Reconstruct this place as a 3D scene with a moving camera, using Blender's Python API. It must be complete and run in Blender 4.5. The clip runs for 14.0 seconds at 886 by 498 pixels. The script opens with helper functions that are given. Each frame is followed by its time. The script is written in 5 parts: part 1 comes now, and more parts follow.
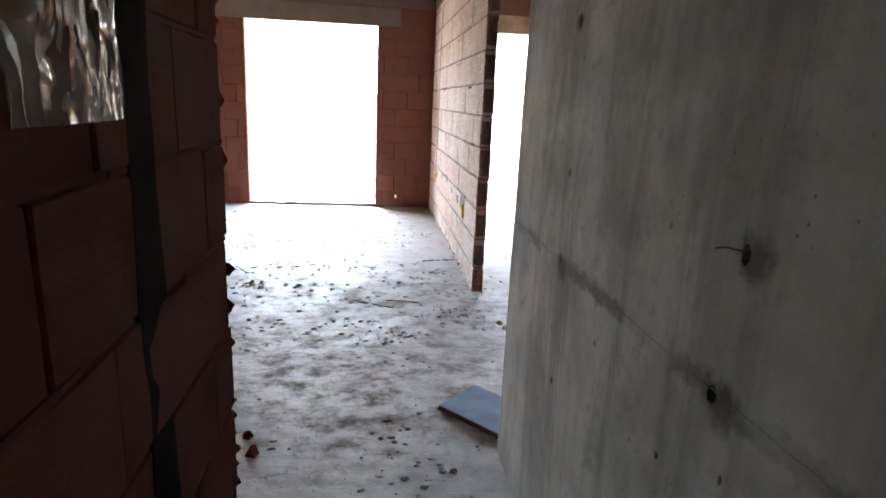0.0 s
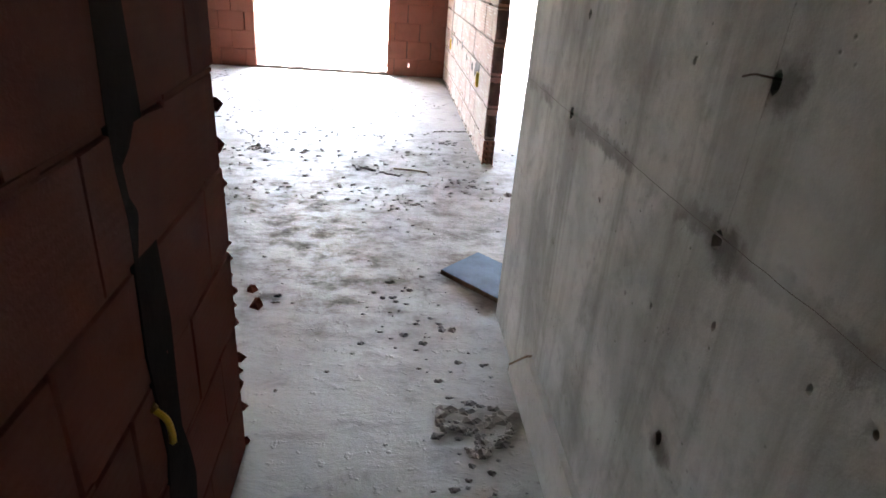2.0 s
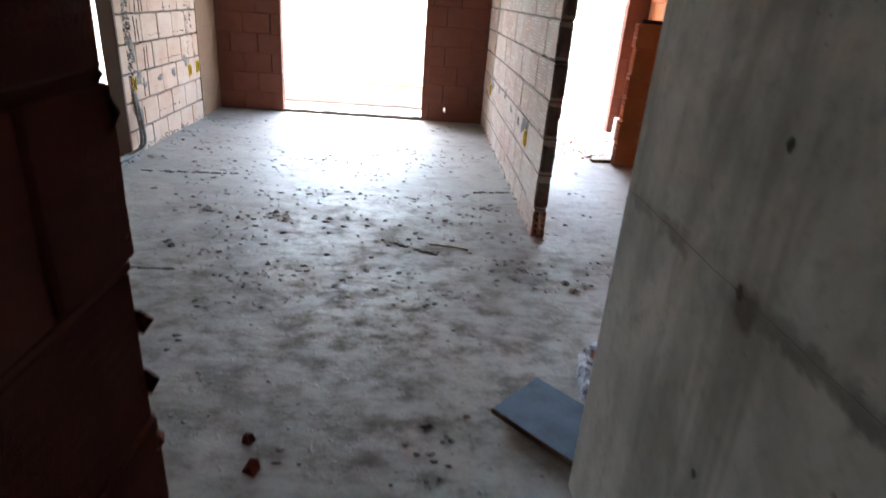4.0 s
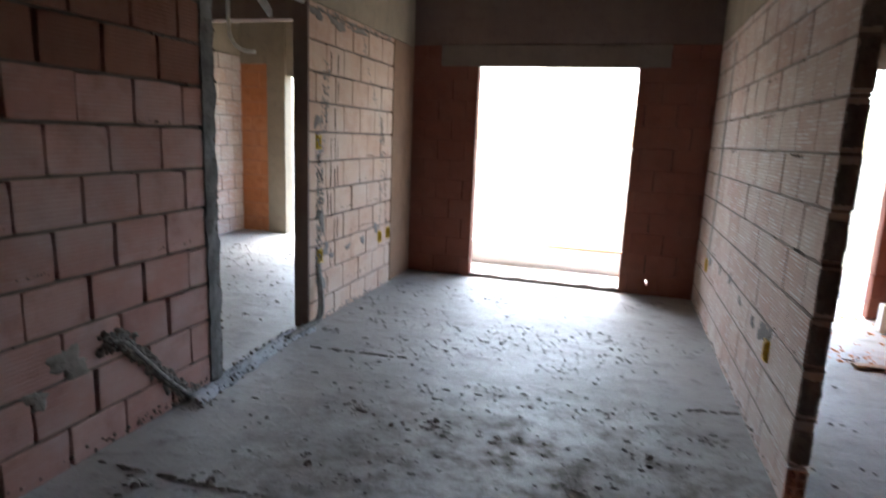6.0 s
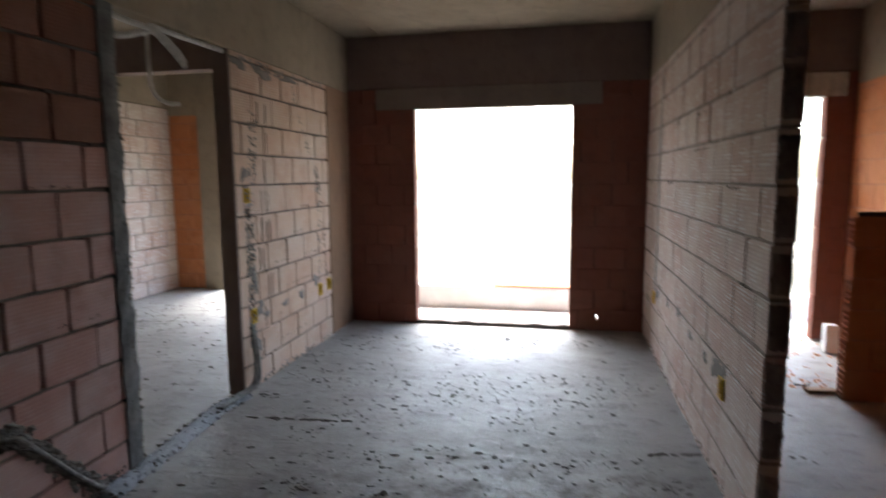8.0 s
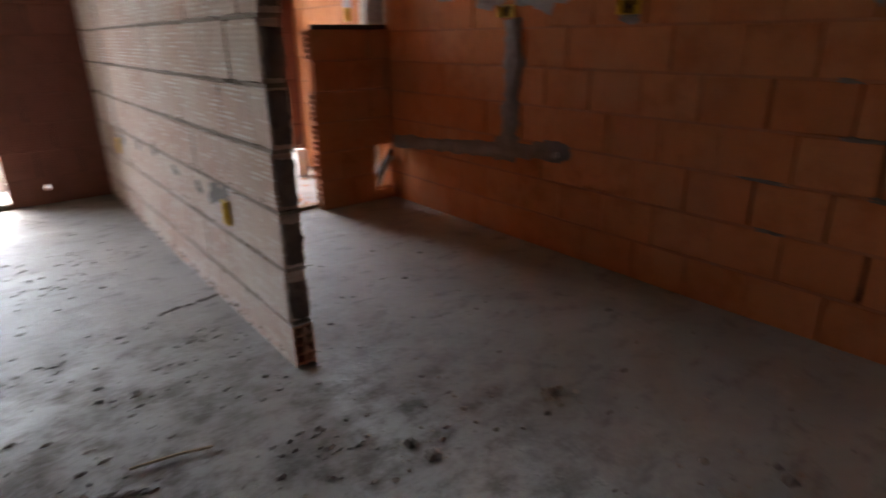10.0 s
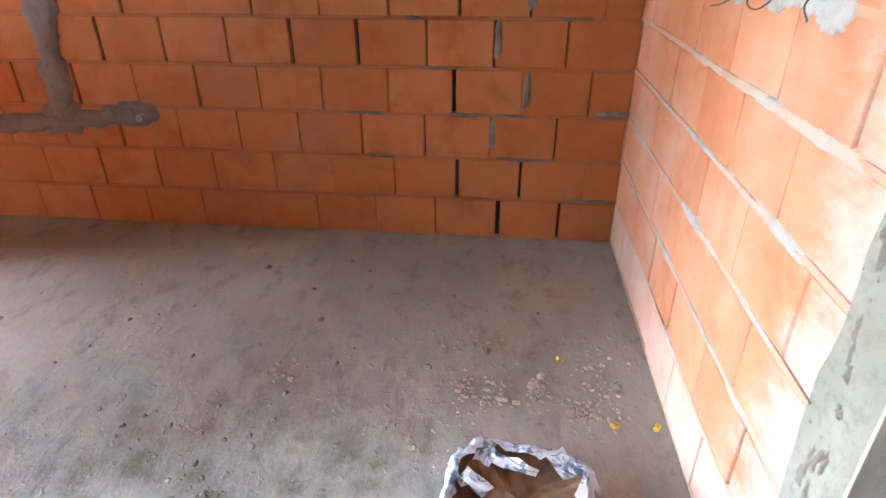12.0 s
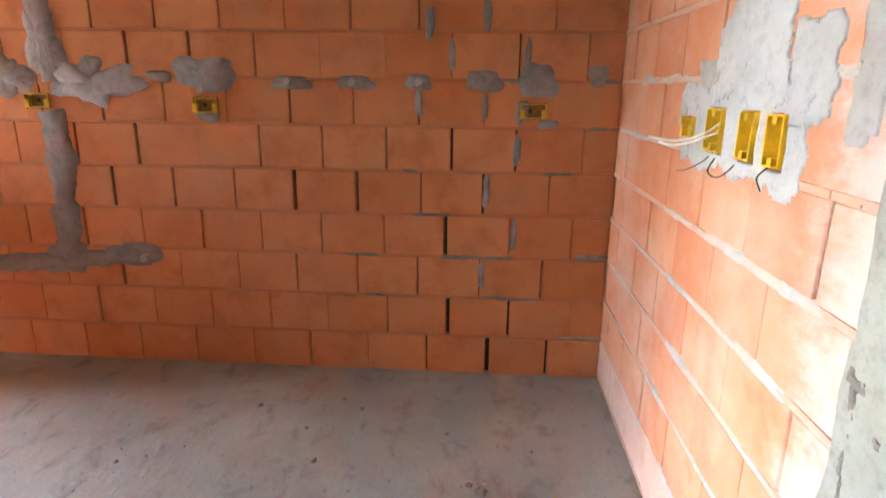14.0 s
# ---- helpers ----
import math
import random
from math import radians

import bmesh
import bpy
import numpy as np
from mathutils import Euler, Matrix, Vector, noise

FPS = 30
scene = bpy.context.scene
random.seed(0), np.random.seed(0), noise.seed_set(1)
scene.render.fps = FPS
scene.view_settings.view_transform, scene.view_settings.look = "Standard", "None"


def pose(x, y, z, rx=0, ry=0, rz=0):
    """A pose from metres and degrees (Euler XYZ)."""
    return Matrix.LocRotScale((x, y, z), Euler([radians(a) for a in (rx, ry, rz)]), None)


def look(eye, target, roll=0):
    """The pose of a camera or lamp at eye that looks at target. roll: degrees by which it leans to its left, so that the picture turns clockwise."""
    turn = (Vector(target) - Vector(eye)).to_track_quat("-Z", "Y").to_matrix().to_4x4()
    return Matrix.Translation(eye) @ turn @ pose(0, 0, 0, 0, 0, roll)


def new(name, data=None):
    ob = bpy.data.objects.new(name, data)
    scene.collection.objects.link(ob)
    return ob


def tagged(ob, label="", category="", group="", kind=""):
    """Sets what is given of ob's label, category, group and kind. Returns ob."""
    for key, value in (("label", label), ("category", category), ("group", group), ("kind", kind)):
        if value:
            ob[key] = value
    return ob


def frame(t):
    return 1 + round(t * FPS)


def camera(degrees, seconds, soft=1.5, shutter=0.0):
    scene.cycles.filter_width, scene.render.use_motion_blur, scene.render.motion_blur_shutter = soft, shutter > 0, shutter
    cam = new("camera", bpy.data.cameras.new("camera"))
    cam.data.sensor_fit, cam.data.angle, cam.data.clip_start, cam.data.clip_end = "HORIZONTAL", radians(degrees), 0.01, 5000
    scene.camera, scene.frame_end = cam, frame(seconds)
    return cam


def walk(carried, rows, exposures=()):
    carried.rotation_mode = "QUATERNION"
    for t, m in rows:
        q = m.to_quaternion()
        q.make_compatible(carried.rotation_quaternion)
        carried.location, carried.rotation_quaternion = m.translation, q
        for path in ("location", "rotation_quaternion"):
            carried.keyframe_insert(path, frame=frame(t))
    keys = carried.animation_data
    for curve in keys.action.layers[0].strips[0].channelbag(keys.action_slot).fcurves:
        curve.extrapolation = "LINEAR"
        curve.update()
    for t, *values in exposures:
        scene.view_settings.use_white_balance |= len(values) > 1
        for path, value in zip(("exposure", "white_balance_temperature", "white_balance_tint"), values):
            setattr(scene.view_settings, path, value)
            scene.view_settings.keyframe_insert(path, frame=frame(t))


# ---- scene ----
cam = camera(74.0, 14.0, shutter=0.5)
PATH = [
    (0, (-0.782, 0.617, 1.337), (-0.539, 2.542, 0.853), 2.6),
    (0.5, (-0.785, 0.619, 1.312), (-0.542, 2.521, 0.746), 3.0),
    (1, (-0.784, 0.624, 1.291), (-0.54, 2.49, 0.614), 3.8),
    (1.5, (-0.773, 0.632, 1.275), (-0.549, 2.463, 0.503), 4.0),
    (2, (-0.744, 0.646, 1.249), (-0.534, 2.439, 0.386), 4.7),
    (2.2, (-0.731, 0.653, 1.244), (-0.524, 2.443, 0.377), 4.9),
    (4.3, (-0.792, 1.429, 1.378), (-0.733, 3.286, 0.638), 4.2),
    (4.5, (-0.79, 1.495, 1.427), (-0.824, 3.388, 0.781), 3.4),
    (5, (-0.803, 1.712, 1.428), (-1.039, 3.642, 0.958), 2.5),
    (5.5, (-0.828, 1.978, 1.437), (-1.156, 3.893, 0.962), 3.7),
    (6, (-0.837, 2.087, 1.479), (-1.386, 3.973, 1.102), 2.4),
    (6.5, (-0.844, 2.126, 1.541), (-1.522, 4.002, 1.397), 1.5),
    (7, (-0.807, 2.115, 1.561), (-1.498, 3.991, 1.52), 1.0),
    (7.2, (-0.816, 2.151, 1.582), (-1.504, 4.028, 1.526), 1.0),
    (9.3, (-0.794, 2.533, 1.361), (-0.241, 4.351, 0.737), -1.3),
    (9.5, (-0.775, 2.604, 1.342), (-0.088, 4.365, 0.688), -0.8),
    (10, (-0.809, 2.773, 1.189), (0.347, 4.255, 0.506), -0.8),
    (10.5, (-0.901, 2.933, 1.255), (0.62, 3.93, 0.423), -2.4),
    (11, (-0.854, 3.041, 1.291), (0.815, 3.654, 0.376), -2.3),
    (11.5, (-0.839, 3.136, 1.277), (0.877, 3.494, 0.314), -1.6),
    (12, (-0.939, 3.194, 1.333), (0.812, 3.38, 0.385), -0.2),
    (12.5, (-1.009, 3.221, 1.339), (0.802, 3.357, 0.5), 0.6),
    (13, (-1.035, 3.238, 1.362), (0.832, 3.368, 0.659), 0.7),
    (13.5, (-1.035, 3.248, 1.375), (0.857, 3.372, 0.739), 0.7),
    (14, (-1.038, 3.251, 1.396), (0.886, 3.379, 0.865), 0.7),
]
# ---- light ----
EXPOSURES = [
    (0.0, 5.75, 6250, 8), (1.0, 5.6, 6350, 9), (2.2, 6.3, 6450, 10), (4.3, 4.9, 6150, 5), (5.0, 4.5, 6050, 5), (6.0, 4.28, 6050, 5), (7.2, 4.02, 6300, 6),
    (9.3, 3.8, 6350, 6), (9.8, 4.0, 6700, 9), (10.1, 4.65, 6800, 9), (10.5, 5.7, 6700, 8), (11.0, 6.4, 6450, 7), (12.0, 6.72, 6450, 9), (14.0, 6.86, 6500, 9)]
walk(cam, [(t, look(eye, target, roll)) for t, eye, target, roll in PATH], EXPOSURES)

world = bpy.data.worlds.new("overcast_sky")
scene.world = world
world.use_nodes = True
wn = world.node_tree.nodes
sky = wn.new("ShaderNodeTexSky")
sky.sky_type = "NISHITA"
sky.sun_disc = False
sky.sun_elevation = radians(64)
sky.sun_rotation = radians(-14)
sky.air_density, sky.dust_density, sky.ozone_density = 1.0, 4.0, 1.0
wn["Background"].inputs["Strength"].default_value = 0.15
world.node_tree.links.new(sky.outputs["Color"], wn["Background"].inputs["Color"])

sun_data = bpy.data.lights.new("sun", "SUN")
sun_data.energy, sun_data.angle, sun_data.color = 0.8, radians(30), (1.0, 0.96, 0.9)
sun = new("sun", sun_data)
sun.matrix_world = look((-2.7, 10.7, 22.6), (0, 0, 0))

# ---- materials ----


class Shader:
    """A small helper round one node material."""

    def __init__(self, name, rough=0.9, metal=0.0):
        self.m = bpy.data.materials.new(name)
        self.m.use_nodes = True
        self.t = self.m.node_tree
        self.b = self.t.nodes["Principled BSDF"]
        self.b.inputs["Roughness"].default_value = rough
        self.b.inputs["Metallic"].default_value = metal
        self.pos = self.t.nodes.new("ShaderNodeNewGeometry").outputs["Position"]
        self.obj = self.t.nodes.new("ShaderNodeTexCoord").outputs["Object"]
        self.rnd = self.t.nodes.new("ShaderNodeObjectInfo").outputs["Random"]

    def put(self, socket, value):
        if isinstance(value, (int, float)):
            socket.default_value = value
        elif isinstance(value, tuple):
            socket.default_value = (*value, 1.0) if len(value) == 3 else value
        else:
            self.t.links.new(value, socket)

    def scaled(self, vec, sx, sy, sz):
        n = self.t.nodes.new("ShaderNodeMapping")
        n.inputs["Scale"].default_value = (sx, sy, sz)
        self.t.links.new(vec, n.inputs["Vector"])
        return n.outputs["Vector"]

    def shifted(self, vec, amount):
        n = self.t.nodes.new("ShaderNodeVectorMath")
        n.operation = "ADD"
        self.t.links.new(vec, n.inputs[0])
        m = self.math("MULTIPLY", amount, 37.0)
        self.t.links.new(m, n.inputs[1])
        return n.outputs["Vector"]

    def noise(self, vec, scale, detail=4.0, rough=0.6, warp=0.0):
        n = self.t.nodes.new("ShaderNodeTexNoise")
        self.t.links.new(vec, n.inputs["Vector"])
        for key, v in (("Scale", scale), ("Detail", detail), ("Roughness", rough), ("Distortion", warp)):
            n.inputs[key].default_value = v
        return n.outputs["Fac"]

    def cells(self, vec, scale):
        n = self.t.nodes.new("ShaderNodeTexVoronoi")
        self.t.links.new(vec, n.inputs["Vector"])
        n.inputs["Scale"].default_value = scale
        return n.outputs["Distance"]

    def ramp(self, fac, lo, hi):
        n = self.t.nodes.new("ShaderNodeMapRange")
        n.interpolation_type = "SMOOTHSTEP"
        self.put(n.inputs["Value"], fac)
        n.inputs["From Min"].default_value, n.inputs["From Max"].default_value = lo, hi
        return n.outputs["Result"]

    def math(self, op, a, b=0.0):
        n = self.t.nodes.new("ShaderNodeMath")
        n.operation = op
        self.put(n.inputs[0], a)
        self.put(n.inputs[1], b)
        return n.outputs[0]

    def mix(self, fac, a, b):
        n = self.t.nodes.new("ShaderNodeMix")
        n.data_type = "RGBA"
        self.put(n.inputs["Factor"], fac)
        self.put(n.inputs[6], a)
        self.put(n.inputs[7], b)
        return n.outputs[2]

    def split(self, vec, axis):
        n = self.t.nodes.new("ShaderNodeSeparateXYZ")
        self.t.links.new(vec, n.inputs[0])
        return n.outputs[axis]

    def done(self, color, height=None, strength=0.5, distance=0.01):
        self.put(self.b.inputs["Base Color"], color)
        if height is not None:
            n = self.t.nodes.new("ShaderNodeBump")
            n.inputs["Strength"].default_value, n.inputs["Distance"].default_value = strength, distance
            self.t.links.new(height, n.inputs["Height"])
            self.t.links.new(n.outputs["Normal"], self.b.inputs["Normal"])
        return self.m


def clay(name, base, pale, deep, dust, dust_amount, smear=0.0, bloom=0.0, rib=0.45):
    s = Shader(name, 0.92)
    s.b.inputs["Specular IOR Level"].default_value = 0.18
    own = s.shifted(s.obj, s.rnd)
    tone = s.mix(s.ramp(s.rnd, 0.1, 0.95), base, pale)
    tone = s.mix(s.ramp(s.noise(own, 7.0, 5), 0.42, 0.75), tone, deep)
    fine = s.noise(own, 160.0, 3, 0.7)
    tone = s.mix(s.math("MULTIPLY", fine, 0.35), tone, pale)
    dusty = s.math("MULTIPLY", s.ramp(s.noise(s.pos, 2.3, 6, 0.62), 0.38, 0.72), dust_amount)
    tone = s.mix(dusty, tone, dust)
    ridge = s.t.nodes.new("ShaderNodeTexWave")
    ridge.bands_direction = "Z"
    ridge.inputs["Scale"].default_value = 17.0
    ridge.inputs["Distortion"].default_value = 0.5
    s.t.links.new(s.obj, ridge.inputs["Vector"])
    groove = ridge.outputs["Fac"]
    if smear:
        rub = s.ramp(s.noise(s.scaled(own, 3, 3, 14), 2.2, 4, 0.6), 0.49, 0.62)
        rub = s.math("MULTIPLY", s.math("MULTIPLY", rub, s.ramp(groove, 0.35, 0.8)), smear)
        tone = s.mix(rub, tone, (0.66, 0.64, 0.62))
    if bloom:
        reach = s.math("ADD", s.split(s.pos, 0), s.math("MULTIPLY", s.noise(s.scaled(s.pos, 4, 4, 7), 1.6, 6, 0.7), 0.5))
        salt = s.math("SUBTRACT", 1.0, s.ramp(reach, 0.12, 0.34))
        tone = s.mix(s.math("MULTIPLY", salt, bloom), tone, (0.6, 0.6, 0.62))
    height = s.math("ADD", s.math("MULTIPLY", groove, rib), s.math("MULTIPLY", fine, 0.5))
    return s.done(tone, height, 0.55, 0.004)


def cement(name, light, dark, stain, scale=1.0, streak=0.0, bump=0.6, pits=True, spots=(), rough=0.93, gloss=0.22, seam=None):
    s = Shader(name, rough)
    s.b.inputs["Specular IOR Level"].default_value = gloss
    big = s.noise(s.pos, 1.6 * scale, 6, 0.6, 0.4)
    mid = s.noise(s.pos, 11.0 * scale, 5, 0.65)
    fine = s.noise(s.pos, 140.0, 3, 0.7)
    tone = s.mix(s.ramp(big, 0.32, 0.7), light, dark)
    tone = s.mix(s.math("MULTIPLY", s.ramp(mid, 0.45, 0.8), 0.6), tone, stain)
    if streak:
        run = s.noise(s.scaled(s.pos, 6.0, 6.0, 0.8), 1.0, 6, 0.65, 0.8)
        tone = s.mix(s.math("MULTIPLY", s.ramp(run, 0.44, 0.68), streak), tone, stain)
        pale = s.noise(s.scaled(s.pos, 4.0, 4.0, 0.4), 1.3, 4, 0.5)
        tone = s.mix(s.math("MULTIPLY", s.ramp(pale, 0.52, 0.7), streak * 0.7), tone, light)
    if seam is not None:
        band = s.math("ABSOLUTE", s.math("SUBTRACT", s.math("ADD", s.split(s.pos, 2), s.math("MULTIPLY", s.math("SUBTRACT", mid, 0.5), 0.09)), seam))
        soak = s.math("MULTIPLY", s.math("SUBTRACT", 1.0, s.ramp(band, 0.004, 0.032)), s.ramp(s.noise(s.pos, 3.0, 3), 0.35, 0.65))
        tone = s.mix(s.math("MULTIPLY", soak, 0.7), tone, (0.1, 0.09, 0.078))
    for place, reach in spots:
        far = s.t.nodes.new("ShaderNodeVectorMath")
        far.operation = "DISTANCE"
        s.t.links.new(s.pos, far.inputs[0])
        far.inputs[1].default_value = place
        ragged = s.math("ADD", far.outputs["Value"], s.math("MULTIPLY", s.math("SUBTRACT", mid, 0.5), reach * 1.6))
        tone = s.mix(s.math("MULTIPLY", s.math("SUBTRACT", 1.0, s.ramp(ragged, reach * 0.3, reach)), 0.8), tone, (0.07, 0.058, 0.048))
    tone = s.mix(s.math("MULTIPLY", fine, 0.25), tone, dark)
    height = s.math("ADD", s.math("MULTIPLY", mid, 0.8), s.math("MULTIPLY", fine, 0.35))
    if pits:
        pit = s.ramp(s.cells(s.pos, 38.0), 0.0, 0.16)
        sparse = s.ramp(s.noise(s.pos, 6.0, 2), 0.5, 0.62)
        hole = s.math("MULTIPLY", s.math("SUBTRACT", 1.0, pit), sparse)
        tone = s.mix(s.math("MULTIPLY", hole, 0.7), tone, (0.05, 0.045, 0.04))
        height = s.math("SUBTRACT", height, s.math("MULTIPLY", hole, 1.2))
    return s.done(tone, height, bump, 0.006)


def floor_screed():
    s = Shader("rough_screed", 0.8)
    big = s.noise(s.pos, 0.9, 6, 0.62, 0.6)
    blot = s.noise(s.scaled(s.pos, 1.0, 1.6, 1.0), 5.5, 6, 0.68, 0.3)
    spots = s.noise(s.pos, 16.0, 5, 0.7)
    fine = s.noise(s.pos, 120.0, 4, 0.7)
    tone = s.mix(s.ramp(big, 0.3, 0.72), (0.395, 0.385, 0.36), (0.28, 0.268, 0.245))
    tone = s.mix(s.math("MULTIPLY", s.ramp(blot, 0.5, 0.72), 0.65), tone, (0.135, 0.125, 0.116))
    near = s.t.nodes.new("ShaderNodeVectorMath")
    near.operation = "DISTANCE"
    s.t.links.new(s.pos, near.inputs[0])
    near.inputs[1].default_value = (-0.95, 3.9, 0.0)
    dirt = s.math("SUBTRACT", 1.0, s.ramp(s.math("ADD", near.outputs["Value"], s.math("MULTIPLY", blot, 1.2)), 1.5, 2.6))
    trod = s.math("MULTIPLY", dirt, s.ramp(s.noise(s.scaled(s.pos, 1.0, 1.3, 1.0), 6.0, 8, 0.72, 0.0), 0.4, 0.68))
    tone = s.mix(s.math("MULTIPLY", trod, 0.92), tone, (0.11, 0.092, 0.078))
    tone = s.mix(s.math("MULTIPLY", s.ramp(spots, 0.62, 0.72), 0.6), tone, (0.11, 0.095, 0.082))
    tone = s.mix(s.math("MULTIPLY", s.ramp(s.noise(s.pos, 3.1, 5, 0.6), 0.56, 0.74), 0.5), tone, (0.47, 0.46, 0.435))
    tone = s.mix(s.math("MULTIPLY", fine, 0.22), tone, (0.16, 0.15, 0.14))
    gloss = s.ramp(big, 0.2, 0.8)
    s.put(s.b.inputs["Roughness"], s.math("ADD", s.math("ADD", 0.5, s.math("MULTIPLY", trod, 0.35)), s.math("MULTIPLY", gloss, 0.2)))
    s.b.inputs["Specular IOR Level"].default_value = 0.5
    lumps = s.ramp(s.noise(s.pos, 24.0, 3, 0.55), 0.6, 0.74)
    height = s.math("ADD", s.math("MULTIPLY", lumps, 0.18), s.math("MULTIPLY", fine, 0.08))
    height = s.math("ADD", height, s.math("MULTIPLY", blot, 0.7))
    return s.done(tone, height, 0.75, 0.014)


def plain(name, color, rough=0.5, metal=0.0, vary=0.15, scale=30.0):
    s = Shader(name, rough, metal)
    n = s.noise(s.obj, scale, 4, 0.6)
    dark = tuple(c * (1 - 2 * vary) for c in color)
    return s.done(s.mix(s.ramp(n, 0.3, 0.75), color, dark), n, 0.15, 0.002)


CLAY_RED = clay("orange_clay", (0.5, 0.186, 0.073), (0.56, 0.236, 0.105), (0.41, 0.142, 0.056), (0.5, 0.3, 0.2), 0.25, rib=0.08)
CLAY_PALE = clay("dusty_clay", (0.4, 0.215, 0.185), (0.46, 0.29, 0.26), (0.32, 0.165, 0.145), (0.42, 0.335, 0.32), 0.65, 0.1)
# upper courses: redder without dust, and darkened for the light's falloff
CLAY_UPPER = clay("undusted_shaded_clay", (0.21, 0.098, 0.068), (0.24, 0.12, 0.086), (0.17, 0.075, 0.052), (0.22, 0.15, 0.12), 0.3)
# tan copy of the west wall's clay, lightened for the window's light
CLAY_TAN_LIT = clay("lit_tan_clay", (0.54, 0.36, 0.265), (0.6, 0.44, 0.34), (0.47, 0.295, 0.21), (0.6, 0.5, 0.42), 0.65, 0.15)
CLAY_PART = clay("limed_clay", (0.48, 0.335, 0.27), (0.54, 0.42, 0.36), (0.42, 0.29, 0.24), (0.56, 0.5, 0.44), 0.85, 0.8)
# corner column's brown: warm bounced light put into the colour
CONCRETE_BROWN = cement("bounce_brown_concrete", (0.3, 0.19, 0.125), (0.24, 0.15, 0.1), (0.18, 0.115, 0.08), 0.9, 0.25, 0.3, False)
# darker lintel concrete: backlight's shade over the balcony opening in the colour
CONCRETE_MID = cement("backlit_lintel_concrete", (0.22, 0.18, 0.155), (0.18, 0.145, 0.125), (0.14, 0.115, 0.1), 0.9, 0.25, 0.3, False)
# concrete for faces turned from the openings, their shade put into the colour
CONCRETE_SHADE = cement("shade_dark_concrete", (0.2, 0.15, 0.13), (0.16, 0.115, 0.1), (0.12, 0.09, 0.08), 0.9, 0.25, 0.3, False)
CLAY_SOUTH = clay("light_clay", (0.52, 0.2, 0.105), (0.57, 0.27, 0.16), (0.46, 0.165, 0.08), (0.57, 0.42, 0.35), 0.5, 0.0, 0.55, 0.08)
CLAY_BASE = clay("limed_base_clay", (0.5, 0.31, 0.245), (0.55, 0.37, 0.31), (0.45, 0.27, 0.21), (0.57, 0.48, 0.44), 0.7, 0.0, 0.55, 0.08)
# north wall clay, darkened: the backlit side's shade is in the colour
CLAY_NORTH = clay("backlit_clay", (0.185, 0.07, 0.05), (0.205, 0.082, 0.058), (0.155, 0.06, 0.043), (0.2, 0.12, 0.09), 0.3)
# paler web clay: light caught on the web tips put into the colour
CLAY_WEB = clay("lit_clay_web", (0.5, 0.2, 0.11), (0.58, 0.3, 0.2), (0.36, 0.12, 0.06), (0.55, 0.4, 0.32), 0.5)
# very dark clay: the dim entrance's shade is put into the colour
CLAY_DARK = clay("shade_dark_clay", (0.125, 0.032, 0.02), (0.15, 0.042, 0.026), (0.09, 0.025, 0.017), (0.12, 0.07, 0.055), 0.4, rib=0.15)
MORTAR = cement("mortar", (0.36, 0.34, 0.31), (0.27, 0.25, 0.23), (0.2, 0.18, 0.165), 2.0)
MORTAR_DARK = cement("dark_mortar", (0.17, 0.14, 0.12), (0.11, 0.09, 0.08), (0.07, 0.058, 0.052), 2.0)
MORTAR_WARM = cement("dusty_bed_mortar", (0.3, 0.25, 0.21), (0.2, 0.16, 0.135), (0.1, 0.08, 0.07), 3.0)
MORTAR_RED = cement("clay_stained_mortar", (0.46, 0.215, 0.115), (0.41, 0.165, 0.08), (0.36, 0.24, 0.18), 2.5)
MORTAR_PALE = cement("clay_tinted_mortar", (0.56, 0.38, 0.3), (0.5, 0.31, 0.23), (0.44, 0.35, 0.31), 2.5)
MORTAR_LIME = cement("pale_mortar", (0.52, 0.44, 0.4), (0.45, 0.37, 0.33), (0.36, 0.31, 0.29), 2.0)
# near-black wall body: the shade in open joints put into its colour
CORE = cement("joint_shade_core", (0.06, 0.042, 0.034), (0.045, 0.03, 0.025), (0.03, 0.02, 0.018), 2.0, pits=False)
PATCH = cement("patching_mortar", (0.34, 0.335, 0.33), (0.2, 0.197, 0.193), (0.12, 0.115, 0.11), 3.0, bump=1.0)
# darker copy of the patching mortar; the unlit lower chase's shade in colour
PATCH_DIM = cement("dimmed_mortar", (0.27, 0.25, 0.235), (0.19, 0.175, 0.165), (0.11, 0.1, 0.095), 3.0, bump=0.8)
PATCH_MID = cement("grey_smear_mortar", (0.27, 0.25, 0.23), (0.2, 0.185, 0.17), (0.13, 0.12, 0.11), 3.0, bump=1.0)
PATCH_BLUE = cement("bluish_patching_mortar", (0.4, 0.4, 0.41), (0.3, 0.3, 0.31), (0.2, 0.2, 0.21), 3.0, bump=0.9)
PATCH_PALE = cement("pale_patching_mortar", (0.46, 0.485, 0.52), (0.36, 0.38, 0.405), (0.24, 0.25, 0.265), 3.0, bump=0.9)
TIES = (((-0.272, 1.325, 1.152), 0.05), ((-0.272, 1.34, 0.925), 0.055), ((-0.272, 2.09, 0.92), 0.05), ((-0.272, 1.35, 0.555), 0.045), ((-0.272, 2.127, 1.545), 0.03),
        )
CONCRETE = cement("formed_concrete", (0.6, 0.605, 0.56), (0.33, 0.335, 0.3), (0.22, 0.215, 0.19), 2.3, 0.6, 0.4, True, TIES, 0.9, 0.25, 0.935)
CONCRETE_WARM = cement("slab_concrete", (0.35, 0.29, 0.215), (0.27, 0.225, 0.165), (0.18, 0.153, 0.12), 0.7, 0.25, 0.3, False)
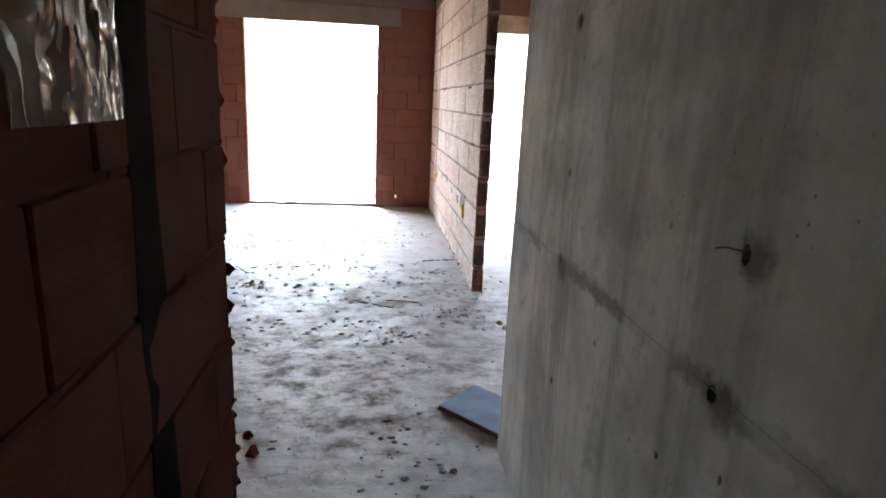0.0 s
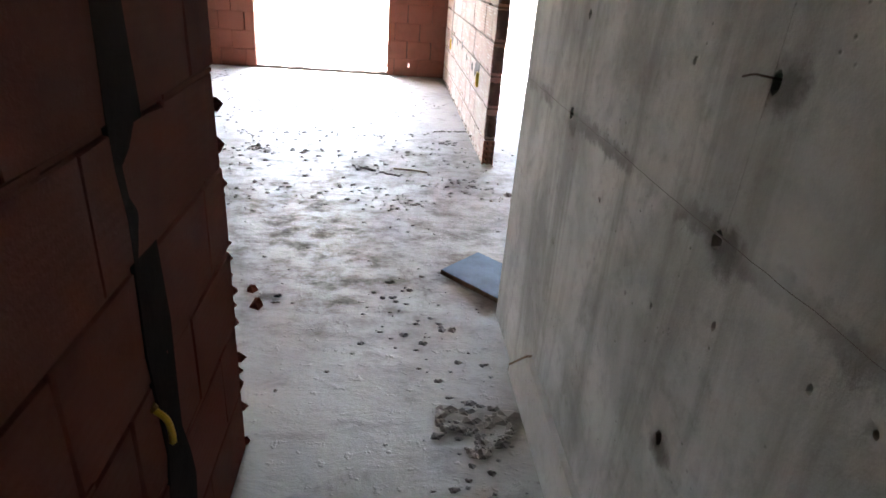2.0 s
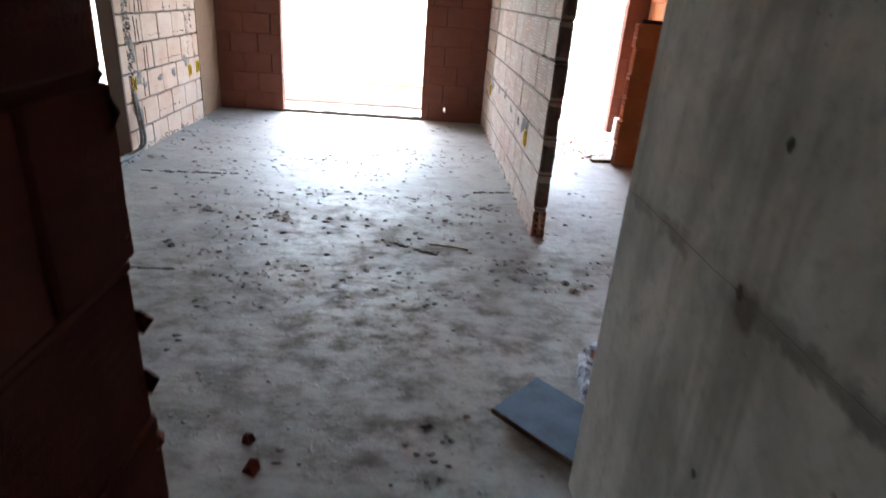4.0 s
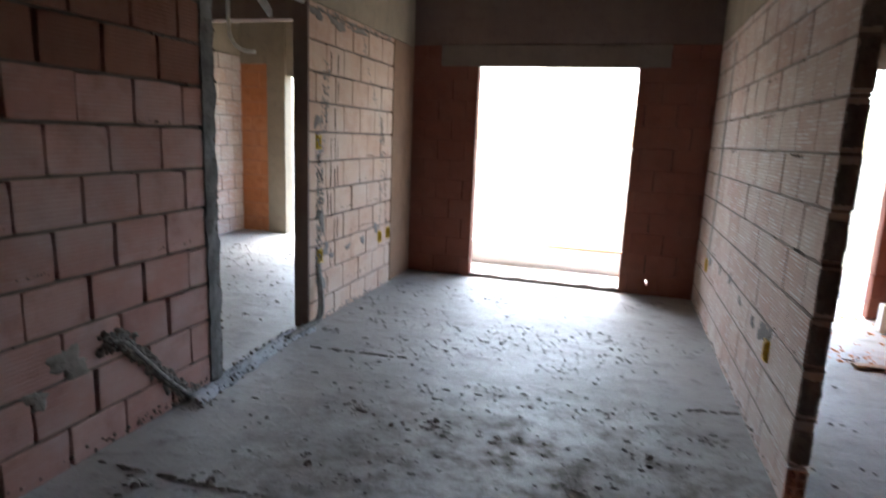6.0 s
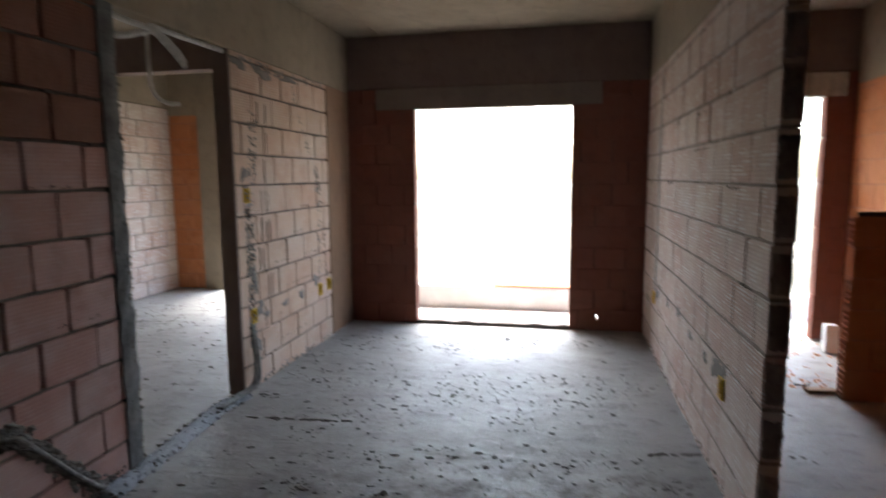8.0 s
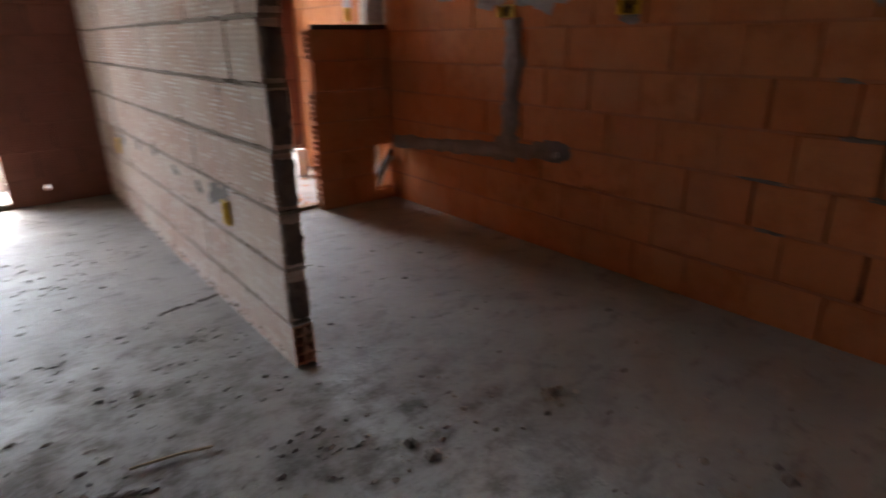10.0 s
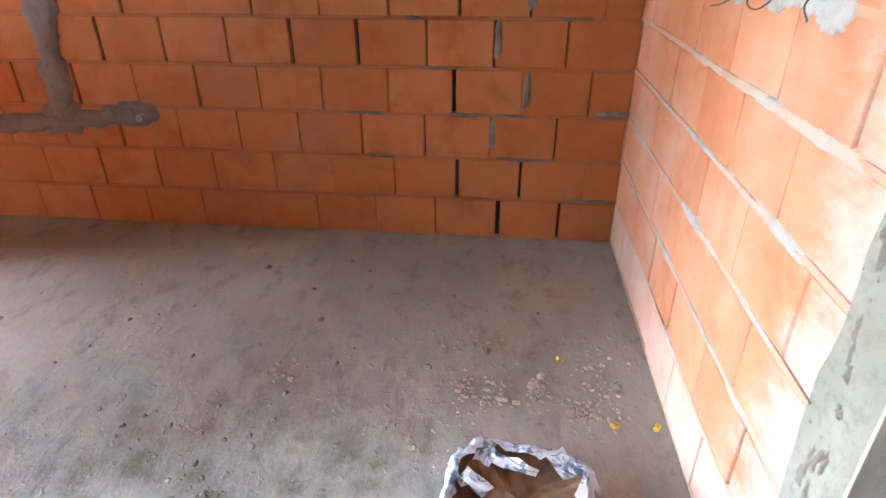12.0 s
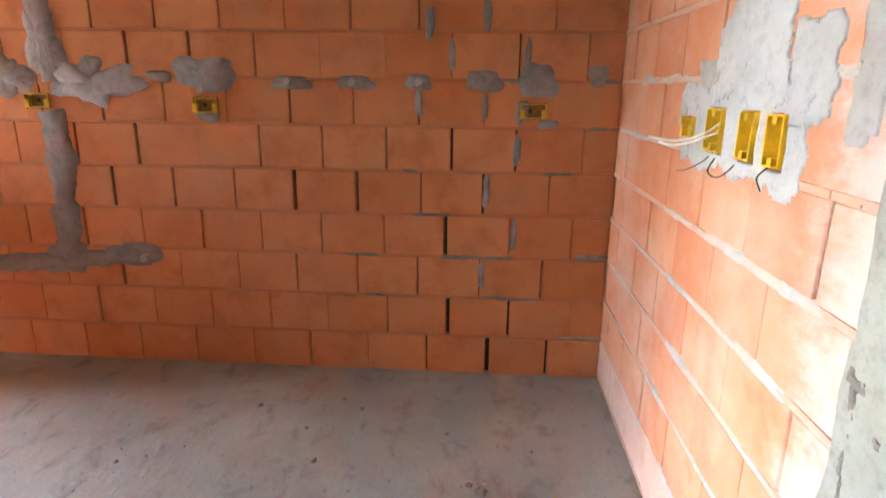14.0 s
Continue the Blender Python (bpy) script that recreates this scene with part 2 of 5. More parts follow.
PLASTER_END = cement("rough_plaster", (0.34, 0.35, 0.32), (0.25, 0.26, 0.235), (0.1, 0.1, 0.09), 2.6, bump=1.0)
SCREED = floor_screed()
YELLOW = plain("yellow_plastic", (0.75, 0.47, 0.015), 0.4)
OCHRE = plain("dusty_yellow_plastic", (0.6, 0.4, 0.06), 0.55, vary=0.25, scale=90)
# brown for box backs: the recess's shade put into the colour
BOX_BROWN = plain("brown_box_shade", (0.3, 0.17, 0.03), 0.7, vary=0.3, scale=60)
JAMB_MORTAR = cement("chipped_mortar", (0.24, 0.24, 0.235), (0.12, 0.12, 0.118), (0.04, 0.037, 0.035), 4.0, bump=1.0)
END_MORTAR = cement("brown_end_mortar", (0.23, 0.19, 0.165), (0.13, 0.105, 0.09), (0.04, 0.032, 0.028), 3.0, bump=1.0)
CHASE_STRIP = cement("dark_chase_strip", (0.022, 0.015, 0.014), (0.018, 0.012, 0.011), (0.014, 0.009, 0.008), 2.0, pits=False, gloss=0.03)
WHITE_PVC = plain("white_pvc", (0.72, 0.72, 0.69), 0.35)
DUSTY_PVC = plain("mortar_smeared_pvc", (0.46, 0.45, 0.43), 0.7, vary=0.25, scale=70)
PALE_CONDUIT = plain("pale_flexible_conduit", (0.6, 0.59, 0.56), 0.6, vary=0.15)
GREY_CONDUIT = plain("dusty_conduit", (0.33, 0.325, 0.31), 0.75, vary=0.25)
BLACK_WIRE = plain("black_wire", (0.015, 0.015, 0.016), 0.5)
DARK_HOLE = plain("dark_rim", (0.03, 0.026, 0.024), 0.9)
STEEL = plain("rusty_wire", (0.09, 0.06, 0.045), 0.7, 0.4)
KRAFT = plain("kraft_paper", (0.28, 0.165, 0.09), 0.85, vary=0.25, scale=14)
bag_s = Shader("printed_bag_paper", 0.6)
bag_n = bag_s.noise(bag_s.obj, 26.0, 3, 0.6, 0.5)
BAG_WHITE = bag_s.done(bag_s.mix(bag_s.ramp(bag_n, 0.5, 0.62), (0.5, 0.56, 0.66), (0.14, 0.17, 0.25)), bag_s.noise(bag_s.obj, 60.0, 3), 0.2, 0.002)
BLUE = plain("blue_form_board", (0.11, 0.18, 0.27), 0.75, vary=0.2, scale=9)
PLY_EDGE = plain("plywood_edge", (0.2, 0.13, 0.08), 0.85, vary=0.25)
JUG = plain("milky_plastic", (0.62, 0.68, 0.74), 0.3)
TIMBER = plain("raw_timber", (0.36, 0.26, 0.17), 0.85, vary=0.25, scale=12)
GROUND = cement("dry_earth", (0.15, 0.13, 0.1), (0.09, 0.085, 0.06), (0.06, 0.07, 0.04), 0.02)
# near white so the balcony burns out: daylight glare put into the colour
PALE_STONE = plain("bright_slab", (0.78, 0.76, 0.73), 0.9, vary=0.1, scale=3)

film_s = Shader("clear_film", 0.09)
FILM = film_s.done((0.5, 0.46, 0.44), film_s.noise(film_s.scaled(film_s.obj, 1, 4, 2.4), 3.2, 2, 0.4, 1.4), 0.45, 0.02)
ft = film_s.t
see = ft.nodes.new("ShaderNodeBsdfTransparent")
see.inputs["Color"].default_value = (0.86, 0.83, 0.82, 1)
blend = ft.nodes.new("ShaderNodeMixShader")
blend.inputs[0].default_value = 0.42
ft.links.new(see.outputs[0], blend.inputs[1])
ft.links.new(film_s.b.outputs[0], blend.inputs[2])
ft.links.new(blend.outputs[0], ft.nodes["Material Output"].inputs["Surface"])

# ---- building helpers ----
RNG = random.Random(7)


def box(bm, x0, x1, y0, y1, z0, z1):
    v = [bm.verts.new((x, y, z)) for z in (z0, z1) for y in (y0, y1) for x in (x0, x1)]
    for f in ((0, 2, 3, 1), (4, 5, 7, 6), (0, 1, 5, 4), (2, 6, 7, 3), (0, 4, 6, 2), (1, 3, 7, 5)):
        bm.faces.new([v[i] for i in f])


def mesh_of(name, bm, material, smooth=False):
    bmesh.ops.recalc_face_normals(bm, faces=bm.faces)
    me = bpy.data.meshes.new(name)
    bm.to_mesh(me)
    bm.free()
    me.materials.append(material)
    if smooth:
        for p in me.polygons:
            p.use_smooth = True
    return me


def part(name, bm, material, parent=None, label="", smooth=False):
    ob = new(name, mesh_of(name, bm, material, smooth))
    ob.parent = parent
    if label:
        ob["label"] = label
    return ob


def thing(name, place, label, category, group="", rz=0.0):
    ob = new(name)
    ob.empty_display_size = 0.05
    ob.matrix_basis = pose(*place, 0, 0, rz)
    return tagged(ob, label, category, group)


def slab(name, dims, material, label, category, bevel=0.0):
    bm = bmesh.new()
    box(bm, *dims)
    if bevel:
        bmesh.ops.bevel(bm, geom=list(bm.edges), offset=bevel, segments=2, affect="EDGES")
    return tagged(part(name, bm, material), label, category, kind="structure")


def tube(bm, points, radius, sides=8, ridges=0.0):
    """A swept pipe through points; ridges makes a corrugated one."""
    pts = [Vector(p) for p in points]
    rings = []
    for i, p in enumerate(pts):
        d = (pts[min(i + 1, len(pts) - 1)] - pts[max(i - 1, 0)]).normalized()
        a = d.orthogonal().normalized() if i == 0 else (last - d * last.dot(d)).normalized()
        last = a
        b = d.cross(a)
        r = radius * (1 + ridges * (1 if i % 2 else -1))
        rings.append([bm.verts.new(p + (a * math.cos(q) + b * math.sin(q)) * r) for q in (2 * math.pi * j / sides for j in range(sides))])
    for r0, r1 in zip(rings, rings[1:]):
        for j in range(sides):
            bm.faces.new((r0[j], r0[(j + 1) % sides], r1[(j + 1) % sides], r1[j]))
    bm.faces.new(rings[0][::-1])
    bm.faces.new(rings[-1])


def curve_points(keys, steps=10):
    """Points along a smooth line through the keys."""
    k = [Vector(p) for p in keys]
    k = [k[0] * 2 - k[1]] + k + [k[-1] * 2 - k[-2]]
    out = []
    for i in range(1, len(k) - 2):
        for s in range(steps):
            t = s / steps
            out.append(0.5 * ((2 * k[i]) + (k[i + 1] - k[i - 1]) * t + (2 * k[i - 1] - 5 * k[i] + 4 * k[i + 1] - k[i + 2]) * t * t
                              + (3 * k[i] - k[i - 1] - 3 * k[i + 1] + k[i + 2]) * t ** 3))
    out.append(k[-2])
    return out


def minus(rects, cut):
    """Rectangles (a0, a1, z0, z1) with the rectangle cut taken away."""
    out = []
    for a0, a1, z0, z1 in rects:
        c0, c1, d0, d1 = max(a0, cut[0]), min(a1, cut[1]), max(z0, cut[2]), min(z1, cut[3])
        if c0 >= c1 or d0 >= d1:
            out.append((a0, a1, z0, z1))
            continue
        if a0 < c0:
            out.append((a0, c0, z0, z1))
        if c1 < a1:
            out.append((c1, a1, z0, z1))
        if z0 < d0:
            out.append((c0, c1, z0, d0))
        if d1 < z1:
            out.append((c0, c1, d1, z1))
    return out


def grid_core(bm, run, a0, a1, c0, c1, z0, z1, holes):
    """A wall's body with holes right through it, as one closed shell."""
    aa = sorted({a0, a1, *[min(max(v, a0), a1) for h in holes for v in h[:2]]})
    zz = sorted({z0, z1, *[min(max(v, z0), z1) for h in holes for v in h[2:]]})
    full = {}
    for i in range(len(aa) - 1):
        for j in range(len(zz) - 1):
            am, zm = (aa[i] + aa[i + 1]) / 2, (zz[j] + zz[j + 1]) / 2
            full[i, j] = not any(h[0] < am < h[1] and h[2] < zm < h[3] for h in holes)
    made = {}

    def vert(a, c, z):
        key = (round(a, 5), round(c, 5), round(z, 5))
        if key not in made:
            made[key] = bm.verts.new((a, c, z) if run == "x" else (c, a, z))
        return made[key]

    for (i, j), on in full.items():
        if not on:
            continue
        p, q, r, s = aa[i], aa[i + 1], zz[j], zz[j + 1]
        for c in (c0, c1):
            bm.faces.new([vert(p, c, r), vert(q, c, r), vert(q, c, s), vert(p, c, s)])
        for di, dj, e in ((-1, 0, ((p, r), (p, s))), (1, 0, ((q, r), (q, s))), (0, -1, ((p, r), (q, r))), (0, 1, ((p, s), (q, s)))):
            if not full.get((i + di, j + dj), False):
                (ea, ez), (fa, fz) = e
                bm.faces.new([vert(ea, c0, ez), vert(fa, c0, fz), vert(fa, c1, fz), vert(ea, c1, ez)])


BLOCKS = {}


def hollow_face(bm, x, half_t, half_h, depth):
    """A block's end with two by five openings that run into it."""
    web = 0.009
    ys = [-half_t, -half_t + web, -web / 2, web / 2, half_t - web, half_t]
    step = (2 * half_h - 6 * web) / 5
    zs = [-half_h]
    for k in range(5):
        zs += [zs[-1] + web, zs[-1] + web + step]
    zs.append(half_h)
    for i in range(5):
        for j in range(11):
            y0, y1, z0, z1 = ys[i], ys[i + 1], zs[j], zs[j + 1]
            if i % 2 and j % 2:
                ring = [(y0, z0), (y1, z0), (y1, z1), (y0, z1)]
                out = [bm.verts.new((x, y, z)) for y, z in ring]
                inn = [bm.verts.new((x + depth, y, z)) for y, z in ring]
                for k in range(4):
                    bm.faces.new((out[k], out[(k + 1) % 4], inn[(k + 1) % 4], inn[k]))
                bm.faces.new(inn)
            else:
                bm.faces.new([bm.verts.new((x, y, z)) for y, z in ((y0, z0), (y1, z0), (y1, z1), (y0, z1))])


def worn_block(bm, l, t, h, worn, rng):
    """A solid block whose edges are chipped and a little crooked."""
    steps = max(2, int(l / 0.035))
    outline = []
    for p, q, n in (((-l, -h), (l, -h), steps), ((l, -h), (l, h), 3), ((l, h), (-l, h), steps), ((-l, h), (-l, -h), 3)):
        for k in range(n):
            f = k / n
            x, z = p[0] + (q[0] - p[0]) * f, p[1] + (q[1] - p[1]) * f
            cut = worn * (rng.uniform(-0.35, 1.0) if k else rng.uniform(0.2, 1.6))
            if rng.random() < 0.08:
                cut += worn * 1.3
            x -= math.copysign(cut, x) if abs(abs(x) - l) < 1e-6 else rng.uniform(-0.004, 0.004)
            z -= math.copysign(cut, z) if abs(abs(z) - h) < 1e-6 else rng.uniform(-0.004, 0.004)
            outline.append((x, z))
    rings = []
    for y, inset in ((-t, 0.003), (-t + 0.004, 0.0), (t - 0.004, 0.0), (t, 0.003)):
        rings.append([bm.verts.new((x - math.copysign(min(inset, abs(x)), x), y, z - math.copysign(min(inset, abs(z)), z))) for x, z in outline])
    n = len(outline)
    for r0, r1 in zip(rings, rings[1:]):
        for k in range(n):
            bm.faces.new((r0[k], r0[(k + 1) % n], r1[(k + 1) % n], r1[k]))
    bm.faces.new(rings[0])
    bm.faces.new(rings[-1][::-1])


def block_mesh(length, thick, high, material, run, hollow, worn=0.0, variant=0, far_mat=None):
    key = (round(length, 3), round(thick, 3), round(high, 3), material.name, run, hollow, variant)
    if key in BLOCKS:
        return BLOCKS[key]
    bm = bmesh.new()
    l, t, h = length / 2, thick / 2, high / 2
    if hollow:
        s = -1 if hollow == "lo" else 1
        for y0, y1 in (((-t, -t), (t, t))):
            bm.faces.new([bm.verts.new(p) for p in ((-l, y0, -h), (l, y0, -h), (l, y0, h), (-l, y0, h))])
        for z in (-h, h):
            bm.faces.new([bm.verts.new(p) for p in ((-l, -t, z), (l, -t, z), (l, t, z), (-l, t, z))])
        bm.faces.new([bm.verts.new(p) for p in ((-s * l, -t, -h), (-s * l, t, -h), (-s * l, t, h), (-s * l, -t, h))])
        before = set(bm.faces)
        hollow_face(bm, s * l, t, h, -s * min(0.07, length * 0.7))
        for f in set(bm.faces) - before:
            f.material_index = 1
        bmesh.ops.remove_doubles(bm, verts=bm.verts, dist=0.0002)
    elif worn and length > 0.06 and high > 0.06:
        worn_block(bm, l, t, h, worn, random.Random(variant * 101 + int(length * 1000)))
    else:
        box(bm, -l, l, -t, t, -h, h)
        if variant != 9:
            bmesh.ops.bevel(bm, geom=list(bm.edges), offset=min(0.004, high * 0.2, length * 0.2), segments=1, affect="EDGES")
    if run == "y":
        bmesh.ops.transform(bm, matrix=Matrix.Rotation(radians(90), 4, "Z"), verts=bm.verts)
    BLOCKS[key] = mesh_of("block", bm, material)
    if hollow:
        BLOCKS[key].materials.append(CLAY_WEB)
    if far_mat:
        BLOCKS[key].materials.append(far_mat)
        for p in BLOCKS[key].polygons:
            if p.normal.x > 0.7 and not (hollow and p.material_index):
                p.material_index = len(BLOCKS[key].materials) - 1
    return BLOCKS[key]


def block_wall(name, run, a0, a1, c0, c1, z0, z1, clay_mat, bed_mat, label, openings=(), niches=(), phase=0.0, zoff=0.0,
               free=(), hollow=(), ragged=0.0, proud=0.003, course=0.206, pitch=0.293, seed=1, recess=0.034, end_mat=None, joint=0.011, back=(0.0, 0.001, 0.003, 0.006, 0.012),
               gaps=(0.003, 0.005, 0.006, 0.008, 0.01, 0.013), worn=0.0025, hollow_rows=99, starts=(), far_mat=None, wide_joints=(), upper=None):
    """A wall of hollow clay blocks: a recessed body, mortar beds, and each block."""
    rng = random.Random(seed)
    grow = 0.012
    b0 = a0 + (grow + ragged * 1.6 if "lo" in free else 0)
    b1 = a1 - (grow + ragged * 1.6 if "hi" in free else 0)
    bm = bmesh.new()
    wide = [(h[0] - grow, h[1] + grow, h[2] - grow, h[3] + grow) for h in openings]
    grid_core(bm, run, b0, b1, c0 + recess, c1 - recess, z0, z1, wide)
    wall = tagged(part(name, bm, CORE), label, "wall", kind="structure")
    beds = bmesh.new()
    k, zb = 0, z0 + zoff
    cuts = list(openings) + list(niches)
    mid_c = (c0 + c1) / 2
    while zb < z1 - 0.03:
        zt = min(zb + course - joint, z1 - 0.002)
        lo = a0 + (rng.uniform(-ragged, ragged) if "lo" in free else 0)
        hi = a1 + (rng.uniform(-ragged, ragged) if "hi" in free else 0)
        a = starts[k] if k < len(starts) else phase + (k % 2) * pitch / 2
        a -= math.ceil((a - a0) / pitch) * pitch + pitch
        while a < hi:
            gap = rng.choice(gaps)
            for row, at, size in wide_joints:
                if row == k and abs(a + pitch - at) < 0.06:
                    gap = size
            p, q = max(a + rng.uniform(-0.006, 0.006), lo), min(a + pitch - gap, hi)
            a += pitch
            if q - p < 0.02:
                continue
            rects = [(p, q, zb, zt)]
            for cut in cuts:
                rects = minus(rects, cut)
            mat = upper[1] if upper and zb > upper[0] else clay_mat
            for r0, r1, s0, s1 in rects:
                if r1 - r0 < 0.014 or s1 - s0 < 0.014:
                    continue
                end = ""
                if "lo" in hollow and abs(r0 - lo) < 0.001 and k < hollow_rows:
                    end = "lo"
                if "hi" in hollow and abs(r1 - hi) < 0.001:
                    end = "hi"
                length = round((r1 - r0) / 0.004) * 0.004
                me = block_mesh(max(length, 0.012), c1 - c0, s1 - s0, (end_mat or mat) if end else mat, run, end, worn if len(rects) == 1 else 0.0, 0 if end else rng.randrange(4) if len(rects) == 1 else 9, far_mat)
                ob = new("block", me)
                am, zm = (r0 + r1) / 2, (s0 + s1) / 2
                cm = mid_c + rng.uniform(-0.002, 0.002)
                ob.location = (am, cm, zm) if run == "x" else (cm, am, zm)
                ob.rotation_euler = (0, 0, radians(rng.uniform(-0.25, 0.25)))
                ob.parent = wall
        z_bed = (zb - (zoff if k == 0 else joint + 0.001), zb + 0.001)
        if z_bed[1] - z_bed[0] > 0.004:
            a = a0 + 0.006
            while a < a1 - 0.006:
                q = min(a + rng.uniform(0.12, 0.5), a1 - 0.006)
                d = proud + rng.choice(back)
                rects = [(a, q, max(z_bed[0], z0), z_bed[1])]
                for cut in cuts:
                    rects = minus(rects, cut)
                for r0, r1, s0, s1 in rects:
                    if run == "x":
                        box(beds, r0, r1, c0 + d, c1 - d, s0, s1)
                    else:
                        box(beds, c0 + d, c1 - d, r0, r1, s0, s1)
                a = q
        zb += course
        k += 1
    if len(beds.verts):
        part("mortar_bed", beds, bed_mat, wall)
    else:
        beds.free()
    return wall


def on_wall(face, a, z, off=0.0):
    """A pose on a wall: local x along it, y up, z out of it. face: the wall's name."""
    if face == "west":
        return Matrix(((0, 0, 1, XW + off), (1, 0, 0, a), (0, 1, 0, z), (0, 0, 0, 1)))
    if face == "east":
        return Matrix(((0, 0, -1, XE - off), (-1, 0, 0, a), (0, 1, 0, z), (0, 0, 0, 1)))
    if face == "south":
        return Matrix(((-1, 0, 0, a), (0, 0, 1, YS + off), (0, 1, 0, z), (0, 0, 0, 1)))
    if face == "part":
        return Matrix(((0, 0, -1, XP - off), (-1, 0, 0, a), (0, 1, 0, z), (0, 0, 0, 1)))
    return Matrix(((1, 0, 0, a), (0, 0, -1, YN - off), (0, 1, 0, z), (0, 0, 0, 1)))


def daub(wall, face, a, z, w, h, thick=0.01, seed=0, material=None, rough=0.22, name="mortar_patch"):
    """A lump of patching mortar thrown on a wall, with an uneven rim and a trowelled face."""
    if face == "west" and a > 5.5:
        wall = west_far
    rng = random.Random(seed * 13 + 5)
    bm = bmesh.new()
    n, rings = 28, 4
    ph = [rng.uniform(0, 6.28) for _ in range(4)]
    prev = None
    mid = bm.verts.new((0, 0, thick))
    for k in range(1, rings + 1):
        f = k / rings
        ring = []
        for i in range(n):
            q = 2 * math.pi * i / n
            edge = 1 + rough * (math.sin(2 * q + ph[0]) * 0.5 + math.sin(3 * q + ph[1]) * 0.4 + math.sin(5 * q + ph[2]) * 0.3 + math.sin(9 * q + ph[3]) * 0.2) * f
            cx, cy = math.cos(q), math.sin(q)
            sq = 1 / max(abs(cx), abs(cy)) ** 0.55
            up = thick * (1 - f ** 3) + rng.uniform(-0.25, 0.25) * thick * (1 - f * 0.5) - (0.004 if k == rings else 0)
            ring.append(bm.verts.new((cx * sq * edge * f * w / 2, cy * sq * edge * f * h / 2, up)))
        for i in range(n):
            j = (i + 1) % n
            if prev is None:
                bm.faces.new((mid, ring[i], ring[j]))
            else:
                bm.faces.new((prev[i], ring[i], ring[j], prev[j]))
        prev = ring
    bmesh.ops.transform(bm, matrix=on_wall(face, a, z), verts=bm.verts)
    return part(name, bm, material or PATCH, wall, smooth=True)


def wall_box(face, a, z, wide, high, label, depth=0.03, turn=0.0, proud=0.012, inside=None):
    """A yellow electrical box set into a wall, open to the room."""
    ob = new("electrical_box")
    ob.matrix_basis = on_wall(face, a, z) @ pose(0, 0, 0, 0, 0, turn)
    tagged(ob, label, "electrical box", "wall boxes")
    w, h, t = wide / 2, high / 2, 0.004
    lip = proud
    bm = bmesh.new()
    box(bm, -w, w, -h, h, -depth, -depth + 0.003)
    part("box_back", bm, inside or BOX_BROWN, ob)
    bm = bmesh.new()
    box(bm, -w, -w + t, -h, h, -depth + 0.003, lip)
    box(bm, w - t, w, -h, h, -depth + 0.003, lip)
    box(bm, -w + t, w - t, -h, -h + t, -depth + 0.003, lip)
    box(bm, -w + t, w - t, h - t, h, -depth + 0.003, lip)
    frame_part = part("box_rim", bm, YELLOW, ob)
    for s in (-1, 1):
        bm = bmesh.new()
        if wide > high:
            box(bm, s * (w - 0.012) - 0.01, s * (w - 0.012) + 0.009, -h + t, h * 0.2, -0.008, lip + 0.001)
        else:
            box(bm, -0.009, 0.009, s * (h - 0.012) - 0.008, s * (h - 0.012) + 0.008, -0.006, lip + 0.001)
        part("screw_ear", bm, YELLOW, frame_part)
    # flat black disc paints the dark of the knockout hole
    bm = bmesh.new()
    bmesh.ops.create_circle(bm, cap_ends=True, radius=0.009, segments=12, matrix=pose(-w * 0.25, 0, -depth + 0.0045))
    part("knockout", bm, BLACK_WIRE, ob)
    return ob


# ---- plan ----
XW, XE, XP = -3.0, 1.675, -0.045
YN, YS = 8.14, 2.65
XC = -0.272
TOP = 2.92
BEAM = 2.37

# ---- setting ----


def make_floor():
    bm = bmesh.new()
    x0, x1, y0, y1, d = -6.3, 1.9, -2.4, 9.75, 0.055
    nx, ny = int((x1 - x0) / d), int((y1 - y0) / d)
    rows = []
    for j in range(ny + 1):
        y = y0 + (y1 - y0) * j / ny
        row = []
        for i in range(nx + 1):
            x = x0 + (x1 - x0) * i / nx
            z = 0.006 * noise.fractal(Vector((x * 1.7, y * 1.7, 0)), 0.8, 2.1, 3) + 0.0025 * noise.noise(Vector((x * 11, y * 14, 3)))
            row.append(bm.verts.new((x, y, z - 0.002)))
        rows.append(row)
    for j in range(ny):
        for i in range(nx):
            if rows[j][i].co.y > YN + 0.03 and rows[j][i].co.x > -3.1:
                continue
            bm.faces.new((rows[j][i], rows[j][i + 1], rows[j + 1][i + 1], rows[j + 1][i]))
    return tagged(part("floor", bm, SCREED, smooth=True), "rough grey cement screed floor, dusty and stained", "floor", kind="structure")


make_floor()
slab("floor_slab", (-6.4, 1.95, -2.5, YN + 0.03, -0.25, -0.02), CONCRETE_WARM, "concrete slab under the screed floor", "slab")


def make_ceiling():
    bm = bmesh.new()
    rng = random.Random(3)
    box(bm, -6.4, 1.95, -2.5, 9.9, TOP + 0.012, TOP + 0.2)
    x = -6.3
    while x < 1.85:
        y = -2.45
        while y < 9.8:
            g = rng.uniform(0, 0.004)
            box(bm, x + 0.002, min(x + 1.218, 1.9), y + 0.002, min(y + 2.438, 9.85), TOP + g, TOP + 0.014)
            y += 2.44
        x += 1.22
    return tagged(part("ceiling", bm, CONCRETE_WARM), "raw concrete ceiling with formwork panel seams", "ceiling", kind="structure")


make_ceiling()

box_lb = ((6.074, 1.398), (6.098, 0.529), (7.288, 0.5), (7.50, 0.514))
